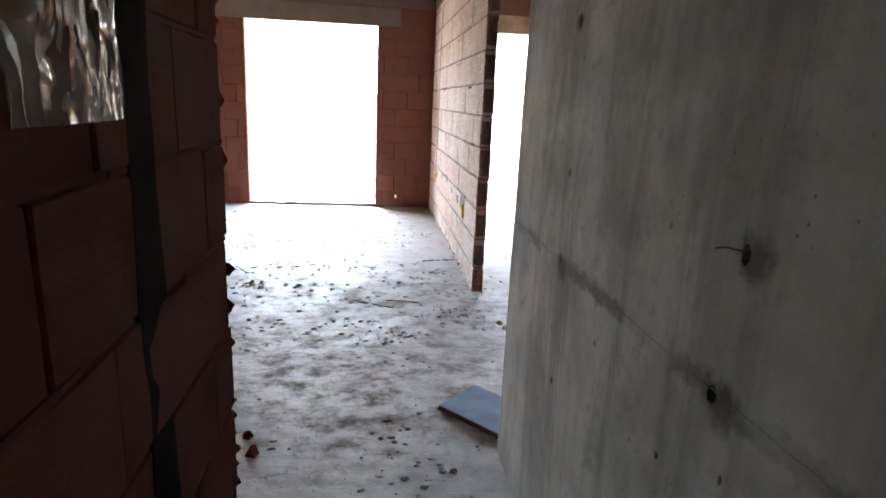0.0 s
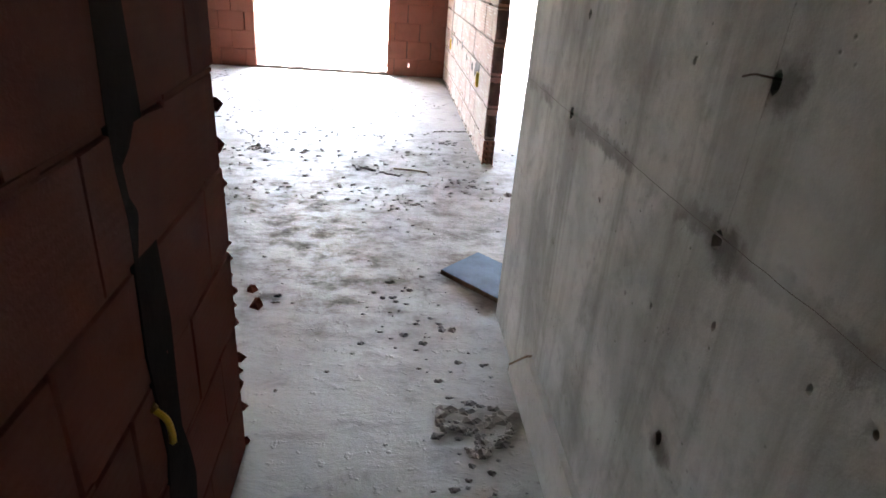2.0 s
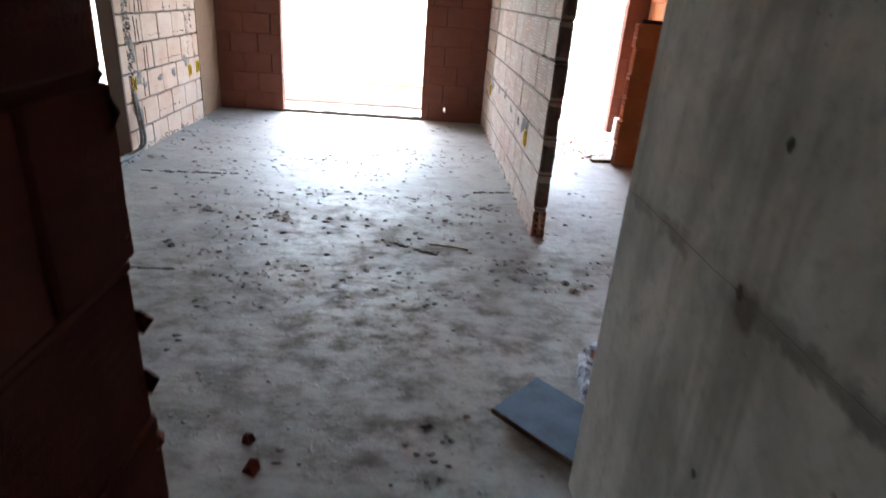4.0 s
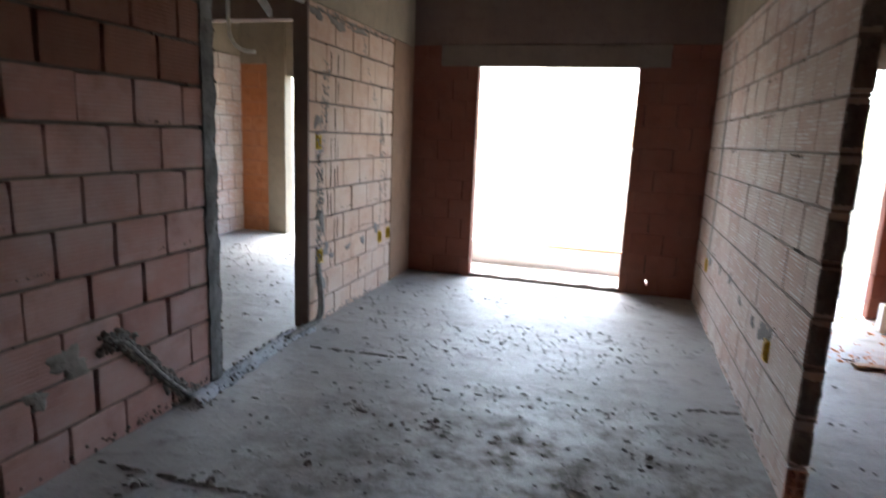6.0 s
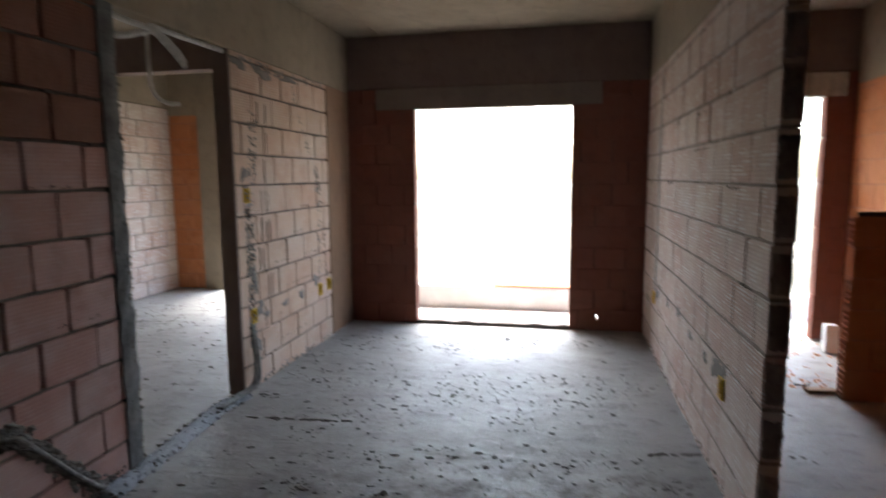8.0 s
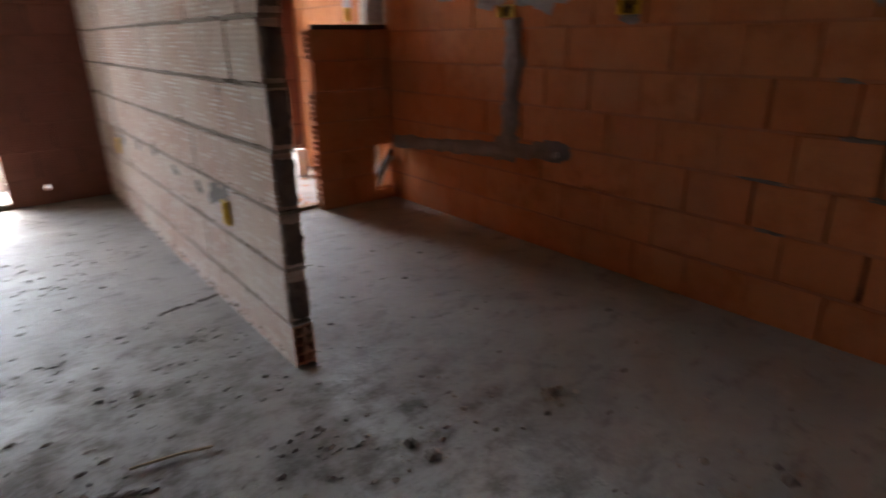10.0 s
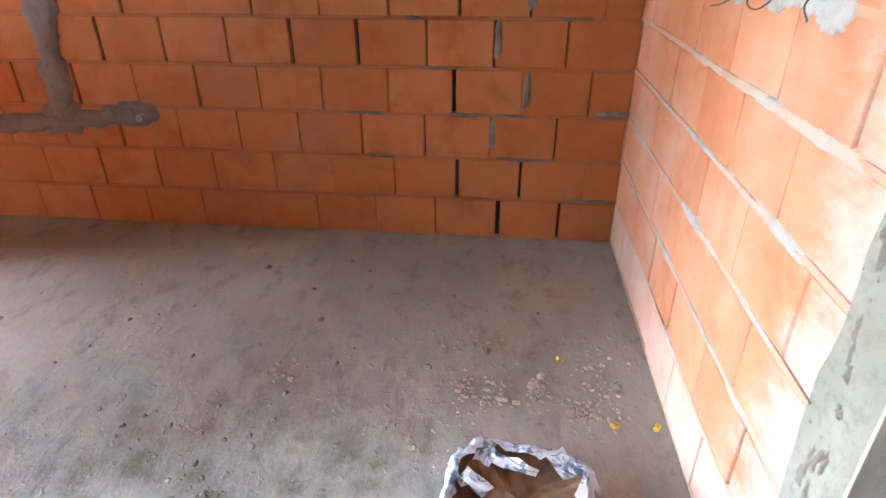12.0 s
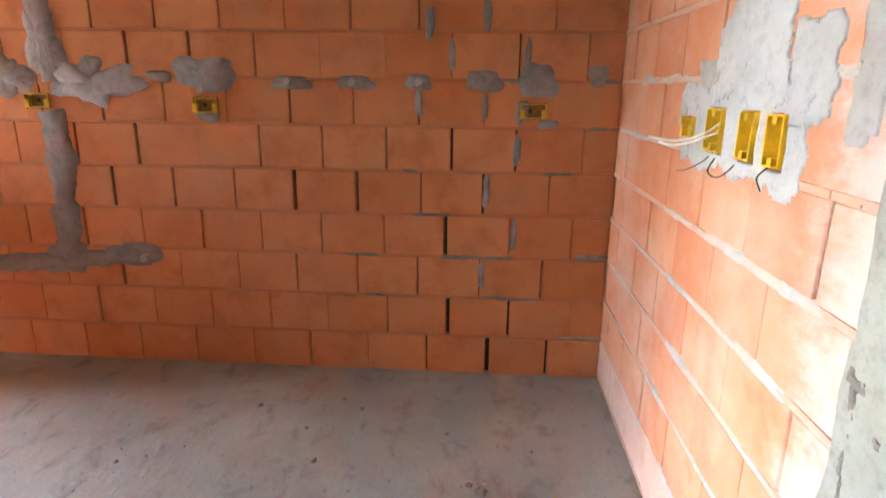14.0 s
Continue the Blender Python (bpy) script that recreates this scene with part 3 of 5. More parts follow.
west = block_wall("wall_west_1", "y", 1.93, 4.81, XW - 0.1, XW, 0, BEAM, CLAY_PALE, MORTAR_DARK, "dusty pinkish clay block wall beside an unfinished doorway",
                  phase=4.195, zoff=-0.03, course=0.215, pitch=0.309, seed=2, worn=0.0036, gaps=(0.003, 0.006, 0.01, 0.014, 0.018), back=(0.004, 0.008, 0.012, 0.018), upper=(1.68, CLAY_UPPER))
west_far = block_wall("wall_west_2", "y", 5.93, 7.57, XW - 0.1, XW, 0, BEAM, CLAY_TAN_LIT, MORTAR_DARK, "tan clay block wall lightened for window light, with mortar-filled conduit chases",
                      niches=[(a - 0.036, a + 0.036, z - 0.056, z + 0.056) for a, z in box_lb], phase=4.195, zoff=-0.03, course=0.215, pitch=0.309, seed=12, worn=0.0034,
                      gaps=(0.002, 0.003, 0.005, 0.008), back=(0.002, 0.004, 0.008, 0.014))
corner = slab("column_1", (XW - 0.1, XW + 0.004, 7.575, YN - 0.003, 0, BEAM), CONCRETE_BROWN, "concrete column in the room corner, bounced light in its brown", "column")
beam_west = slab("beam_1", (XW - 0.12, XW + 0.003, 1.93, YN - 0.003, BEAM, TOP - 0.002), CONCRETE_WARM, "raw concrete beam over the block wall", "beam", 0.006)

bm = bmesh.new()
tube(bm, [(XW + 0.0035, 4.72 + 0.006 * noise.noise(Vector((z, 3, 0))), BEAM + 0.01 + 0.018 * z) for z in range(31)], 0.004, 5)
part("pour_joint", bm, MORTAR_DARK, beam_west)

partition = block_wall("wall_partition", "y", 4.675, YN - 0.003, XP, 0.036, 0, BEAM + 0.03, CLAY_PART, MORTAR_WARM,
                       "dusty clay block partition wall, its hollow end exposed", niches=[(5.246 - 0.036, 5.246 + 0.036, 0.435, 0.547), (7.414, 7.486, 0.434, 0.546)],
                       phase=5.15, zoff=-0.036, course=0.2165, pitch=0.303, far_mat=CLAY_RED, free=("lo",), hollow=("lo",), ragged=0.008, seed=3, back=(-0.003, -0.002, 0.0, 0.002, 0.006), worn=0.003, hollow_rows=1, gaps=(0.002, 0.003, 0.005, 0.008))
slab("beam_2", (XP - 0.003, 0.09, YS + 0.003, YN - 0.003, BEAM + 0.03, TOP - 0.002), CONCRETE_WARM, "raw concrete beam over the partition wall", "beam", 0.006)

box_kw = ((5.35, 1.313), (4.54, 1.302), (3.035, 1.296))
east = block_wall("wall_east", "y", YS + 0.004, YN - 0.003, XE, XE + 0.1, 0, BEAM - 0.08, CLAY_RED, MORTAR_RED, "orange clay block kitchen wall with mortar patches",
                  niches=[(a - 0.062, a + 0.062, z - 0.036, z + 0.036) for a, z in box_kw] + [(7.095, 7.167, 1.294, 1.406)],
                  zoff=0.0, course=0.2045, pitch=0.298, starts=(3.808, 3.708, 3.852, 3.722, 3.843, 3.7, 3.848, 3.7, 3.85, 3.7, 3.85), seed=4, worn=0.0007, proud=0.0, joint=0.01, back=(-0.001, 0.0, 0.0, 0.001), gaps=(0.002, 0.003, 0.004, 0.006),
                  wide_joints=((4, 4.439, 0.007), (4, 4.141, 0.009), (4, 3.843, 0.008), (4, 3.546, 0.008), (4, 2.938, 0.008), (3, 3.722, 0.009), (3, 3.417, 0.012),
                               (1, 3.412, 0.015), (1, 3.708, 0.007), (1, 4.301, 0.008), (1, 3.1, 0.01), (0, 4.416, 0.01), (0, 4.111, 0.01), (0, 3.219, 0.017),
                               (0, 2.957, 0.009), (5, 4.9, 0.008), (5, 3.4, 0.01), (6, 4.745, 0.009), (6, 4.143, 0.006), (7, 4.291, 0.009)))
slab("beam_3", (XE - 0.003, XE + 0.102, YS + 0.01, YN - 0.003, BEAM - 0.08, TOP - 0.002), CONCRETE_WARM, "raw concrete beam over the kitchen wall", "beam", 0.006)

box_sw = ((0.76, 1.292, 0.09, 0.06), (0.555, 1.297, 0.1, 0.108), (0.36, 1.297, 0.074, 0.108), (0.222, 1.297, 0.074, 0.108))
south = block_wall("wall_south", "x", -0.14, XE + 0.1, YS - 0.1, YS, 0, BEAM, CLAY_BASE, MORTAR_PALE, "light orange clay block wall with switch boxes",
                   niches=[(a - w / 2 - 0.003, a + w / 2 + 0.003, z - h / 2 - 0.003, z + h / 2 + 0.003) for a, z, w, h in box_sw], zoff=0.01, course=0.2035, pitch=0.299, starts=(0.225, 0.045, 0.15, 0.309, 0.174, 0.305, 0.15, 0.3, 0.15, 0.3, 0.15), seed=5, proud=0.0,
                   back=(-0.002, -0.001, 0.0, 0.001), gaps=(0.001, 0.002, 0.004), worn=0.0016, joint=0.014, upper=(0.05, CLAY_SOUTH))
slab("beam_4", (-0.138, XE - 0.006, YS - 0.12, YS + 0.003, BEAM, TOP - 0.002), CONCRETE_WARM, "raw concrete beam over the switch wall", "beam", 0.006)

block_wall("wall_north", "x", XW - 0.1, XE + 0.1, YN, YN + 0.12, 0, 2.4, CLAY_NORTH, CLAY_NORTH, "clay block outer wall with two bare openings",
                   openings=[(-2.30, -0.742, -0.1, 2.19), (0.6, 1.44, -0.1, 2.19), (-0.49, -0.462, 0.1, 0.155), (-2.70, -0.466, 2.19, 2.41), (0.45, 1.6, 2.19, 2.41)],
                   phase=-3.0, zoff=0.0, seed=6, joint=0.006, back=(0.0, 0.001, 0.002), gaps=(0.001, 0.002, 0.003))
slab("lintel_1", (-2.70, -0.466, YN - 0.006, YN + 0.118, 2.192, 2.398), CONCRETE_MID, "concrete lintel over the balcony opening, darkened as backlit", "lintel", 0.006)
slab("lintel_2", (0.45, 1.6, YN - 0.006, YN + 0.118, 2.192, 2.398), CONCRETE, "pale concrete lintel over the laundry opening", "lintel", 0.006)
slab("beam_5", (XW - 0.1, XE + 0.1, YN - 0.002, YN + 0.12, 2.402, TOP - 0.002), CONCRETE_SHADE, "raw concrete beam over the balcony wall", "beam", 0.006)

block_wall("wall_stub", "x", 1.05, XE - 0.003, 6.555, 6.645, 0, 1.268, CLAY_RED, MORTAR_RED, "low clay block wall with a rough broken hole",
                  openings=[(1.51, XE + 0.05, 0.08, 0.42)], phase=1.05, zoff=0.012, free=("lo",), hollow=("lo",), ragged=0.01, seed=7, back=(0.0, 0.001, 0.002), gaps=(0.002, 0.003))

entry = block_wall("wall_entry", "y", -2.2, 1.93, -1.2, -1.10, 0, TOP - 0.002, CLAY_DARK, CLAY_DARK, "clay block wall beside the entrance, shade in its colour, toothed end",
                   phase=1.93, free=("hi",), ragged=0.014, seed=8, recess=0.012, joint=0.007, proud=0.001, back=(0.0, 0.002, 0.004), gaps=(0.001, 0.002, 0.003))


def concrete_wall():
    """The formed concrete wall, with the tie holes sunk into its face."""
    holes = [(1.343, 1.154, 0.03), (1.365, 0.93, 0.034), (2.112, 0.938, 0.026), (2.10, 1.174, 0.024), (2.087, 0.591, 0.02), (1.362, 0.566, 0.028),
             (2.127, 1.551, 0.03), (1.554, 1.148, 0.014), (1.82, 0.817, 0.014), (2.554, 0.636, 0.016), (1.125, 0.861, 0.014), (1.036, 0.88, 0.012),
             (1.315, 0.819, 0.016), (1.6, 0.708, 0.012), (1.494, 0.743, 0.012)]
    bm = bmesh.new()
    rng = random.Random(4)
    rects = [(-2.3, YS, 0.0, TOP - 0.002)]
    for y, z, r in holes:
        rects = minus(rects, (y - r, y + r, z - r, z + r))
    for a0, a1, z0, z1 in rects:
        bm.faces.new([bm.verts.new(p) for p in ((XC, a0, z0), (XC, a1, z0), (XC, a1, z1), (XC, a0, z1))])
    for y, z, r in holes:
        rim = [bm.verts.new((XC, y + r * p, z + r * q)) for p, q in ((1, 0), (1, 1), (0, 1), (-1, 1), (-1, 0), (-1, -1), (0, -1), (1, -1))]
        mouth, back = [], []
        for i in range(8):
            q = math.pi * i / 4
            m = rng.uniform(0.42, 0.62)
            mouth.append(bm.verts.new((XC + 0.0008, y + r * m * math.cos(q) * 0.75, z + r * m * math.sin(q))))
            back.append(bm.verts.new((XC + 0.045, y + r * m * math.cos(q) * 0.6, z + r * m * math.sin(q) * 0.8)))
        for i in range(8):
            j = (i + 1) % 8
            bm.faces.new((rim[i], rim[j], mouth[j], mouth[i]))
            bm.faces.new((mouth[i], mouth[j], back[j], back[i]))
        bm.faces.new(back)
    xb, y0, y1, z0, z1 = -0.144, -2.3, YS, 0.0, TOP - 0.002
    for quad in (((XC, y1, z0), (xb, y1, z0), (xb, y1, z1), (XC, y1, z1)), ((XC, y0, z0), (xb, y0, z0), (xb, y0, z1), (XC, y0, z1)),
                 ((xb, y0, z0), (xb, y1, z0), (xb, y1, z1), (xb, y0, z1)), ((XC, y0, z1), (XC, y1, z1), (xb, y1, z1), (xb, y0, z1))):
        bm.faces.new([bm.verts.new(p) for p in quad])
    bmesh.ops.remove_doubles(bm, verts=bm.verts, dist=0.0004)
    ob = tagged(part("wall_concrete", bm, CONCRETE), "formed grey concrete wall with tie holes and streaks", "wall", kind="structure")
    # the pour line: a thin uneven fin of mortar
    bm = bmesh.new()
    pts = []
    y = -2.2
    while y < YS - 0.01:
        pts.append((XC + 0.0012, y, 0.938 + 0.007 * noise.noise(Vector((y * 3, 0, 0))) + 0.003 * noise.noise(Vector((y * 17, 2, 0)))))
        y += 0.03
    tube(bm, pts, 0.0016, 5)
    part("pour_seam", bm, MORTAR_DARK, ob)
    bm = bmesh.new()
    tube(bm, [(XC + 0.0008, 1.352 + 0.004 * noise.noise(Vector((0, 0, z * 0.3))), 0.95 + 0.06 * z) for z in range(33)], 0.0012, 5)
    part("form_seam", bm, CONCRETE, ob)
    for y, z in ((1.343, 1.154),):
        bm = bmesh.new()
        tube(bm, curve_points([(XC + 0.03, y, z), (XC - 0.01, y + 0.005, z + 0.004), (XC - 0.018, y + 0.02, z + 0.004), (XC - 0.02, y + 0.04, z - 0.002)], 4), 0.0016, 6)
        part("tie_wire", bm, STEEL, ob)
    return ob


conc = concrete_wall()
# rough mortar over the partition's end, course by course
rng = random.Random(31)
z = 0.2
while z < BEAM - 0.02:
    top = min(z + rng.uniform(0.15, 0.19), BEAM + 0.02)
    bm = bmesh.new()
    grid = []
    for k in range(9):
        row = []
        for i in range(7):
            u = i / 6
            x = XP + 0.004 + (0.036 - XP - 0.008) * u + (0.011 if 0 < i < 6 else 0.007) * noise.noise(Vector((k * 1.3, z * 9, u)))
            zz = z + (top - z) * k / 8 + 0.007 * noise.noise(Vector((u * 5, k, z * 7)))
            y = 4.656 + 0.011 * noise.noise(Vector((u * 6, zz * 30, 5))) + (0.026 if i in (0, 6) else 0.01 if k in (0, 8) else 0.0)
            row.append(bm.verts.new((x, y, zz)))
        grid.append(row)
    for k in range(8):
        for i in range(6):
            bm.faces.new((grid[k][i], grid[k][i + 1], grid[k + 1][i + 1], grid[k + 1][i]))
    part("end_mortar", bm, END_MORTAR, partition, "brown-grey rough mortar", True)
    z += 0.2165
# rough plaster on the concrete wall's end
bm = bmesh.new()
rows = []
for k in range(61):
    z = 0.002 + (TOP - 0.01) * k / 60
    row = []
    for i in range(9):
        x = XC + 0.001 + (-0.115 - XC + 0.03 * noise.noise(Vector((z * 4, 1, 0))) + 0.012 * noise.noise(Vector((z * 17, 4, 0)))) * i / 8
        y = YS + 0.009 + 0.004 * noise.noise(Vector((x * 22, z * 16, 7)))
        if i in (0, 8):
            y = YS - 0.004
        row.append(bm.verts.new((x, y, z)))
    rows.append(row)
for k in range(60):
    for i in range(8):
        bm.faces.new((rows[k][i], rows[k][i + 1], rows[k + 1][i + 1], rows[k + 1][i]))
part("end_plaster", bm, PLASTER_END, conc, "rough grey plaster on the wall's end", True)

rng = random.Random(77)
for k in range(64):
    daub(conc, "south", rng.uniform(-0.25, -0.15), rng.uniform(0.05, 2.4), rng.uniform(0.008, 0.03), rng.uniform(0.02, 0.09), 0.0135, 500 + k, PATCH_MID, 0.7, "plaster_chip")

# door jamb of rough mortar
bm = bmesh.new()
rows = []
for k in range(50):
    z = BEAM * k / 49
    e = 0.012 * noise.noise(Vector((z * 7, 0, 2))) + 0.006 * noise.noise(Vector((z * 25, 0, 5)))
    f = 0.008 * noise.noise(Vector((z * 9, 3, 2)))
    rows.append([bm.verts.new(p) for p in ((XW - 0.1, 4.80, z), (XW + 0.008 + f, 4.802 + f, z), (XW + 0.012 - f, 4.85, z), (XW + 0.006 + e, 4.905 + e, z), (XW - 0.1, 4.905 + e, z))])
for r0, r1 in zip(rows, rows[1:]):
    for i in range(4):
        bm.faces.new((r0[i], r0[i + 1], r1[i + 1], r1[i]))
tagged(part("door_jamb_1", bm, JAMB_MORTAR, smooth=False), "rough grey mortar door jamb with chipped edge", "door jamb", kind="structure")
bm = bmesh.new()
rows = []
for k in range(40):
    z = BEAM * k / 39
    e = 0.005 * noise.noise(Vector((z * 11, 6, 2)))
    rows.append([bm.verts.new(p) for p in ((XW - 0.11, 5.94, z), (XW - 0.11, 5.918 + e, z), (XW + 0.004, 5.916 + e, z), (XW + 0.004, 5.94, z))])
for r0, r1 in zip(rows, rows[1:]):
    for i in range(3):
        bm.faces.new((r0[i], r0[i + 1], r1[i + 1], r1[i]))
# faces away from the window; its dark tone is put into the colour
tagged(part("door_jamb_2", bm, CONCRETE_SHADE), "grey mortar door jamb", "door jamb", kind="structure")

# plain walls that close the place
# unseen wall, given dark clay to keep bounced light off the west wall
slab("wall_close_1", (XW - 0.1, -1.202, 1.83, 1.926, 0, TOP - 0.002), CLAY_DARK, "unseen wall closing the living room, dark to cut bounced light", "wall")
slab("wall_close_2", (-1.2, 0.0, -2.42, -2.302, 0, TOP - 0.002), CONCRETE_WARM, "plain concrete wall closing the entrance corridor", "wall")
# bedroom behind the doorway
block_wall("wall_bedroom_far", "x", -6.25, -5.66, 9.55, 9.67, 0, 2.37, CLAY_RED, MORTAR_RED, "orange clay block wall in the next room", phase=-6.1, seed=9, gaps=(0.001, 0.002, 0.003), back=(0.0, 0.001))
slab("column_2", (-5.655, -5.37, 9.50, 9.70, 0, TOP - 0.002), CONCRETE_WARM, "brownish concrete column beside a bright opening", "column", 0.006)
slab("beam_6", (-6.25, -5.66, 9.53, 9.69, 2.37, TOP - 0.002), CONCRETE_WARM, "raw concrete beam in the next room", "beam", 0.006)
slab("beam_7", (-5.365, -3.1, 9.53, 9.69, 2.2, TOP - 0.002), CONCRETE_WARM, "raw concrete beam over the bedroom opening", "beam", 0.006)
block_wall("wall_bedroom_side", "y", 4.5, 9.546, -6.22, -6.1, 0, BEAM + 0.1, CLAY_PART, MORTAR, "pale clay block side wall in the next room", phase=9.5, seed=10)
# beam added for the dark band of unlit ceiling behind the doorway
slab("beam_9", (-6.09, XW - 0.125, 7.53, 7.7, 2.56, TOP - 0.002), CONCRETE_SHADE, "added dark beam standing in for the unlit bedroom ceiling", "beam", 0.006)
slab("beam_8", (-6.22, -6.098, 4.5, 9.54, BEAM + 0.1, TOP - 0.002), CONCRETE_WARM, "raw concrete beam on the bedroom side wall", "beam", 0.006)
slab("wall_close_3", (-6.2, XW - 0.1, 4.3, 4.498, 0, TOP - 0.002), CONCRETE_WARM, "plain wall closing the next room", "wall")
slab("wall_close_4", (-3.098, XW + 0.0, YN + 0.122, 9.69, 0, TOP - 0.002), CONCRETE_WARM, "plain wall between bedroom and balcony", "wall")
slab("wall_close_5", (-3.5, -3.1, 9.55, 9.69, 0, 2.198), CONCRETE_WARM, "plain wall beside the bedroom opening", "wall")

# balcony and outside
slab("balcony_floor", (-3.0, 2.1, YN + 0.075, 9.35, -0.3, -0.045), PALE_STONE, "near-white balcony slab outside the opening, burns out as glare", "balcony")
# dark ridge added for the shaded line where the floor steps down
bm = bmesh.new()
rows = []
for k in range(60):
    x = -2.31 + 1.58 * k / 59
    h = 0.026 + 0.014 * noise.noise(Vector((x * 7, 0, 4))) + 0.006 * noise.noise(Vector((x * 31, 0, 4)))
    e = 0.012 * noise.noise(Vector((x * 9, 5, 1)))
    rows.append([bm.verts.new(p) for p in ((x, 8.14 + e, -0.02), (x, 8.148 + e, h), (x, 8.2 + e, h + 0.003), (x, 8.216, -0.05))])
for r0, r1 in zip(rows, rows[1:]):
    for i in range(3):
        bm.faces.new((r0[i], r0[i + 1], r1[i + 1], r1[i]))
tagged(part("threshold", bm, MORTAR_DARK), "low dark ridge standing in for the shaded floor edge", "threshold", kind="structure")
slab("balcony_kerb", (-3.0, 2.1, 9.13, 9.28, -0.046, 0.215), PALE_STONE, "low pale kerb along the balcony edge", "kerb", 0.01)
# unseen ground, kept dark so less light bounces up to the ceilings
gm = bmesh.new()
bmesh.ops.create_circle(gm, cap_ends=True, radius=3000, segments=48, matrix=pose(0, 0, -14))
tagged(part("ground", gm, GROUND), "dark ground far below, limits light bounced onto the ceilings", "ground", kind="structure")

# unseen slabs added behind the walls to block stray light
slab("wall_outer_1", (XE + 0.104, XE + 0.22, YS - 0.3, YN + 0.12, 0, TOP - 0.002), CONCRETE_WARM, "unseen slab behind the kitchen wall, stops light leaks", "wall")
slab("wall_outer_2", (-0.14, XE + 0.102, YS - 0.3, YS - 0.13, 0, TOP - 0.002), CONCRETE_WARM, "unseen slab behind the switch wall, stops light leaks", "wall")
slab("wall_outer_3", (-1.32, -1.204, -2.3, 1.826, 0, TOP - 0.002), CONCRETE_WARM, "unseen slab behind the entrance wall, stops light leaks", "wall")
slab("wall_outer_4", (-6.36, -6.254, 4.3, 9.7, 0, TOP - 0.002), CONCRETE_WARM, "unseen slab behind the bedroom wall, stops light leaks", "wall")

# ---- mortar on the walls ----


def strip(wall, face, keys, width, thick=0.012, seed=0, material=None, name="mortar_strip"):
    """A band of mortar along keys (a, z) on a wall, with uneven edges."""
    pts = curve_points([(a, z, 0) for a, z in keys], 12)
    bm = bmesh.new()
    rows = []
    for i, p in enumerate(pts):
        d = (pts[min(i + 1, len(pts) - 1)] - pts[max(i - 1, 0)]).normalized()
        n = Vector((-d.y, d.x, 0))
        row = []
        for k in range(7):
            f = k / 3 - 1
            w = width / 2 * (1 + 0.45 * noise.noise(Vector((p.x * 11 + seed, p.y * 11, (1 if f > 0 else -1) * 4.0))) + 0.3 * noise.noise(Vector((p.x * 37, p.y * 37, (2 if f > 0 else -2) + seed))))
            q = p + n * f * w
            up = thick * (1 - abs(f) ** 3) * (1 + 0.6 * noise.noise(Vector((q.x * 23, q.y * 23, seed)))) - (0.004 if abs(f) > 0.9 else 0)
            row.append(bm.verts.new(on_wall(face, q.x, q.y) @ Vector((0, 0, up))))
        rows.append(row)
    for r0, r1 in zip(rows, rows[1:]):
        for k in range(6):
            bm.faces.new((r0[k], r0[k + 1], r1[k + 1], r1[k]))
    return part(name, bm, material or PATCH, wall, smooth=True)




def lumpy(bm, rng, r, flat):
    """One broken lump, uneven and faceted, lying on the plane z = 0."""
    top = [bm.verts.new((r * rng.uniform(0.2, 0.55) * math.cos(q), r * rng.uniform(0.2, 0.55) * math.sin(q), r * flat * rng.uniform(0.7, 1.2))) for q in (0.3, 2.4, 4.5)]
    low = [bm.verts.new((r * rng.uniform(0.6, 1.1) * math.cos(2 * math.pi * i / 5), r * rng.uniform(0.6, 1.1) * math.sin(2 * math.pi * i / 5), -r * 0.25)) for i in range(5)]
    bm.faces.new(top)
    for a, b, c in ((0, 1, 0), (1, 2, 1), (2, 3, 1), (3, 4, 2), (4, 0, 2)):
        bm.faces.new((low[a], low[b], top[c]))
    for a, b, c in ((1, 0, 1), (3, 1, 2), (0, 2, 0)):
        bm.faces.new((top[b], low[a], top[c]))
    return top + low


def crumble(wall, face, keys, width, count, size, seed, material, flat=0.4, name="rough_mortar"):
    """Rough lumps of mortar pressed into a chase along keys (a, z)."""
    if face == "west" and keys[0][0] > 5.5:
        wall = west_far
    rng = random.Random(seed)
    pts = curve_points([(a, z, 0) for a, z in keys], 20)
    bm = bmesh.new()
    for _ in range(count):
        p = pts[rng.randrange(len(pts))]
        a, z = p.x + rng.uniform(-1, 1) * width / 2, p.y + rng.uniform(-1, 1) * width / 2
        m = on_wall(face, a, max(z, 0.01)) @ pose(0, 0, 0, 0, 0, rng.uniform(0, 360))
        for v in lumpy(bm, rng, size * rng.uniform(0.6, 1.5), flat):
            v.co = m @ v.co
    return part(name, bm, material, wall)


# broken webs and mortar knobs along the toothed end of the entrance wall
rng = random.Random(53)
bm = bmesh.new()
for k in range(70):
    z = 0.02 + 0.0405 * k
    for x in (-1.105, -1.13, -1.165):
        if rng.random() < 0.4:
            continue
        m = pose(x + rng.uniform(-0.008, 0.004), 1.926 + rng.uniform(-0.01, 0.008), z + rng.uniform(-0.006, 0.006), -90, 0, rng.uniform(-20, 20))
        for v in lumpy(bm, rng, rng.uniform(0.014, 0.024), 0.45):
            v.co = m @ v.co
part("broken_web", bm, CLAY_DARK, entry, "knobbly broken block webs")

# kitchen wall
strip(east, "east", [(5.3, 1.27), (5.28, 1.1), (5.3, 0.8), (5.32, 0.53)], 0.15, 0.016, 1, PATCH_DIM)
strip(east, "east", [(5.24, 2.28), (5.26, 2.0), (5.28, 1.75), (5.26, 1.4)], 0.13, 0.014, 2)
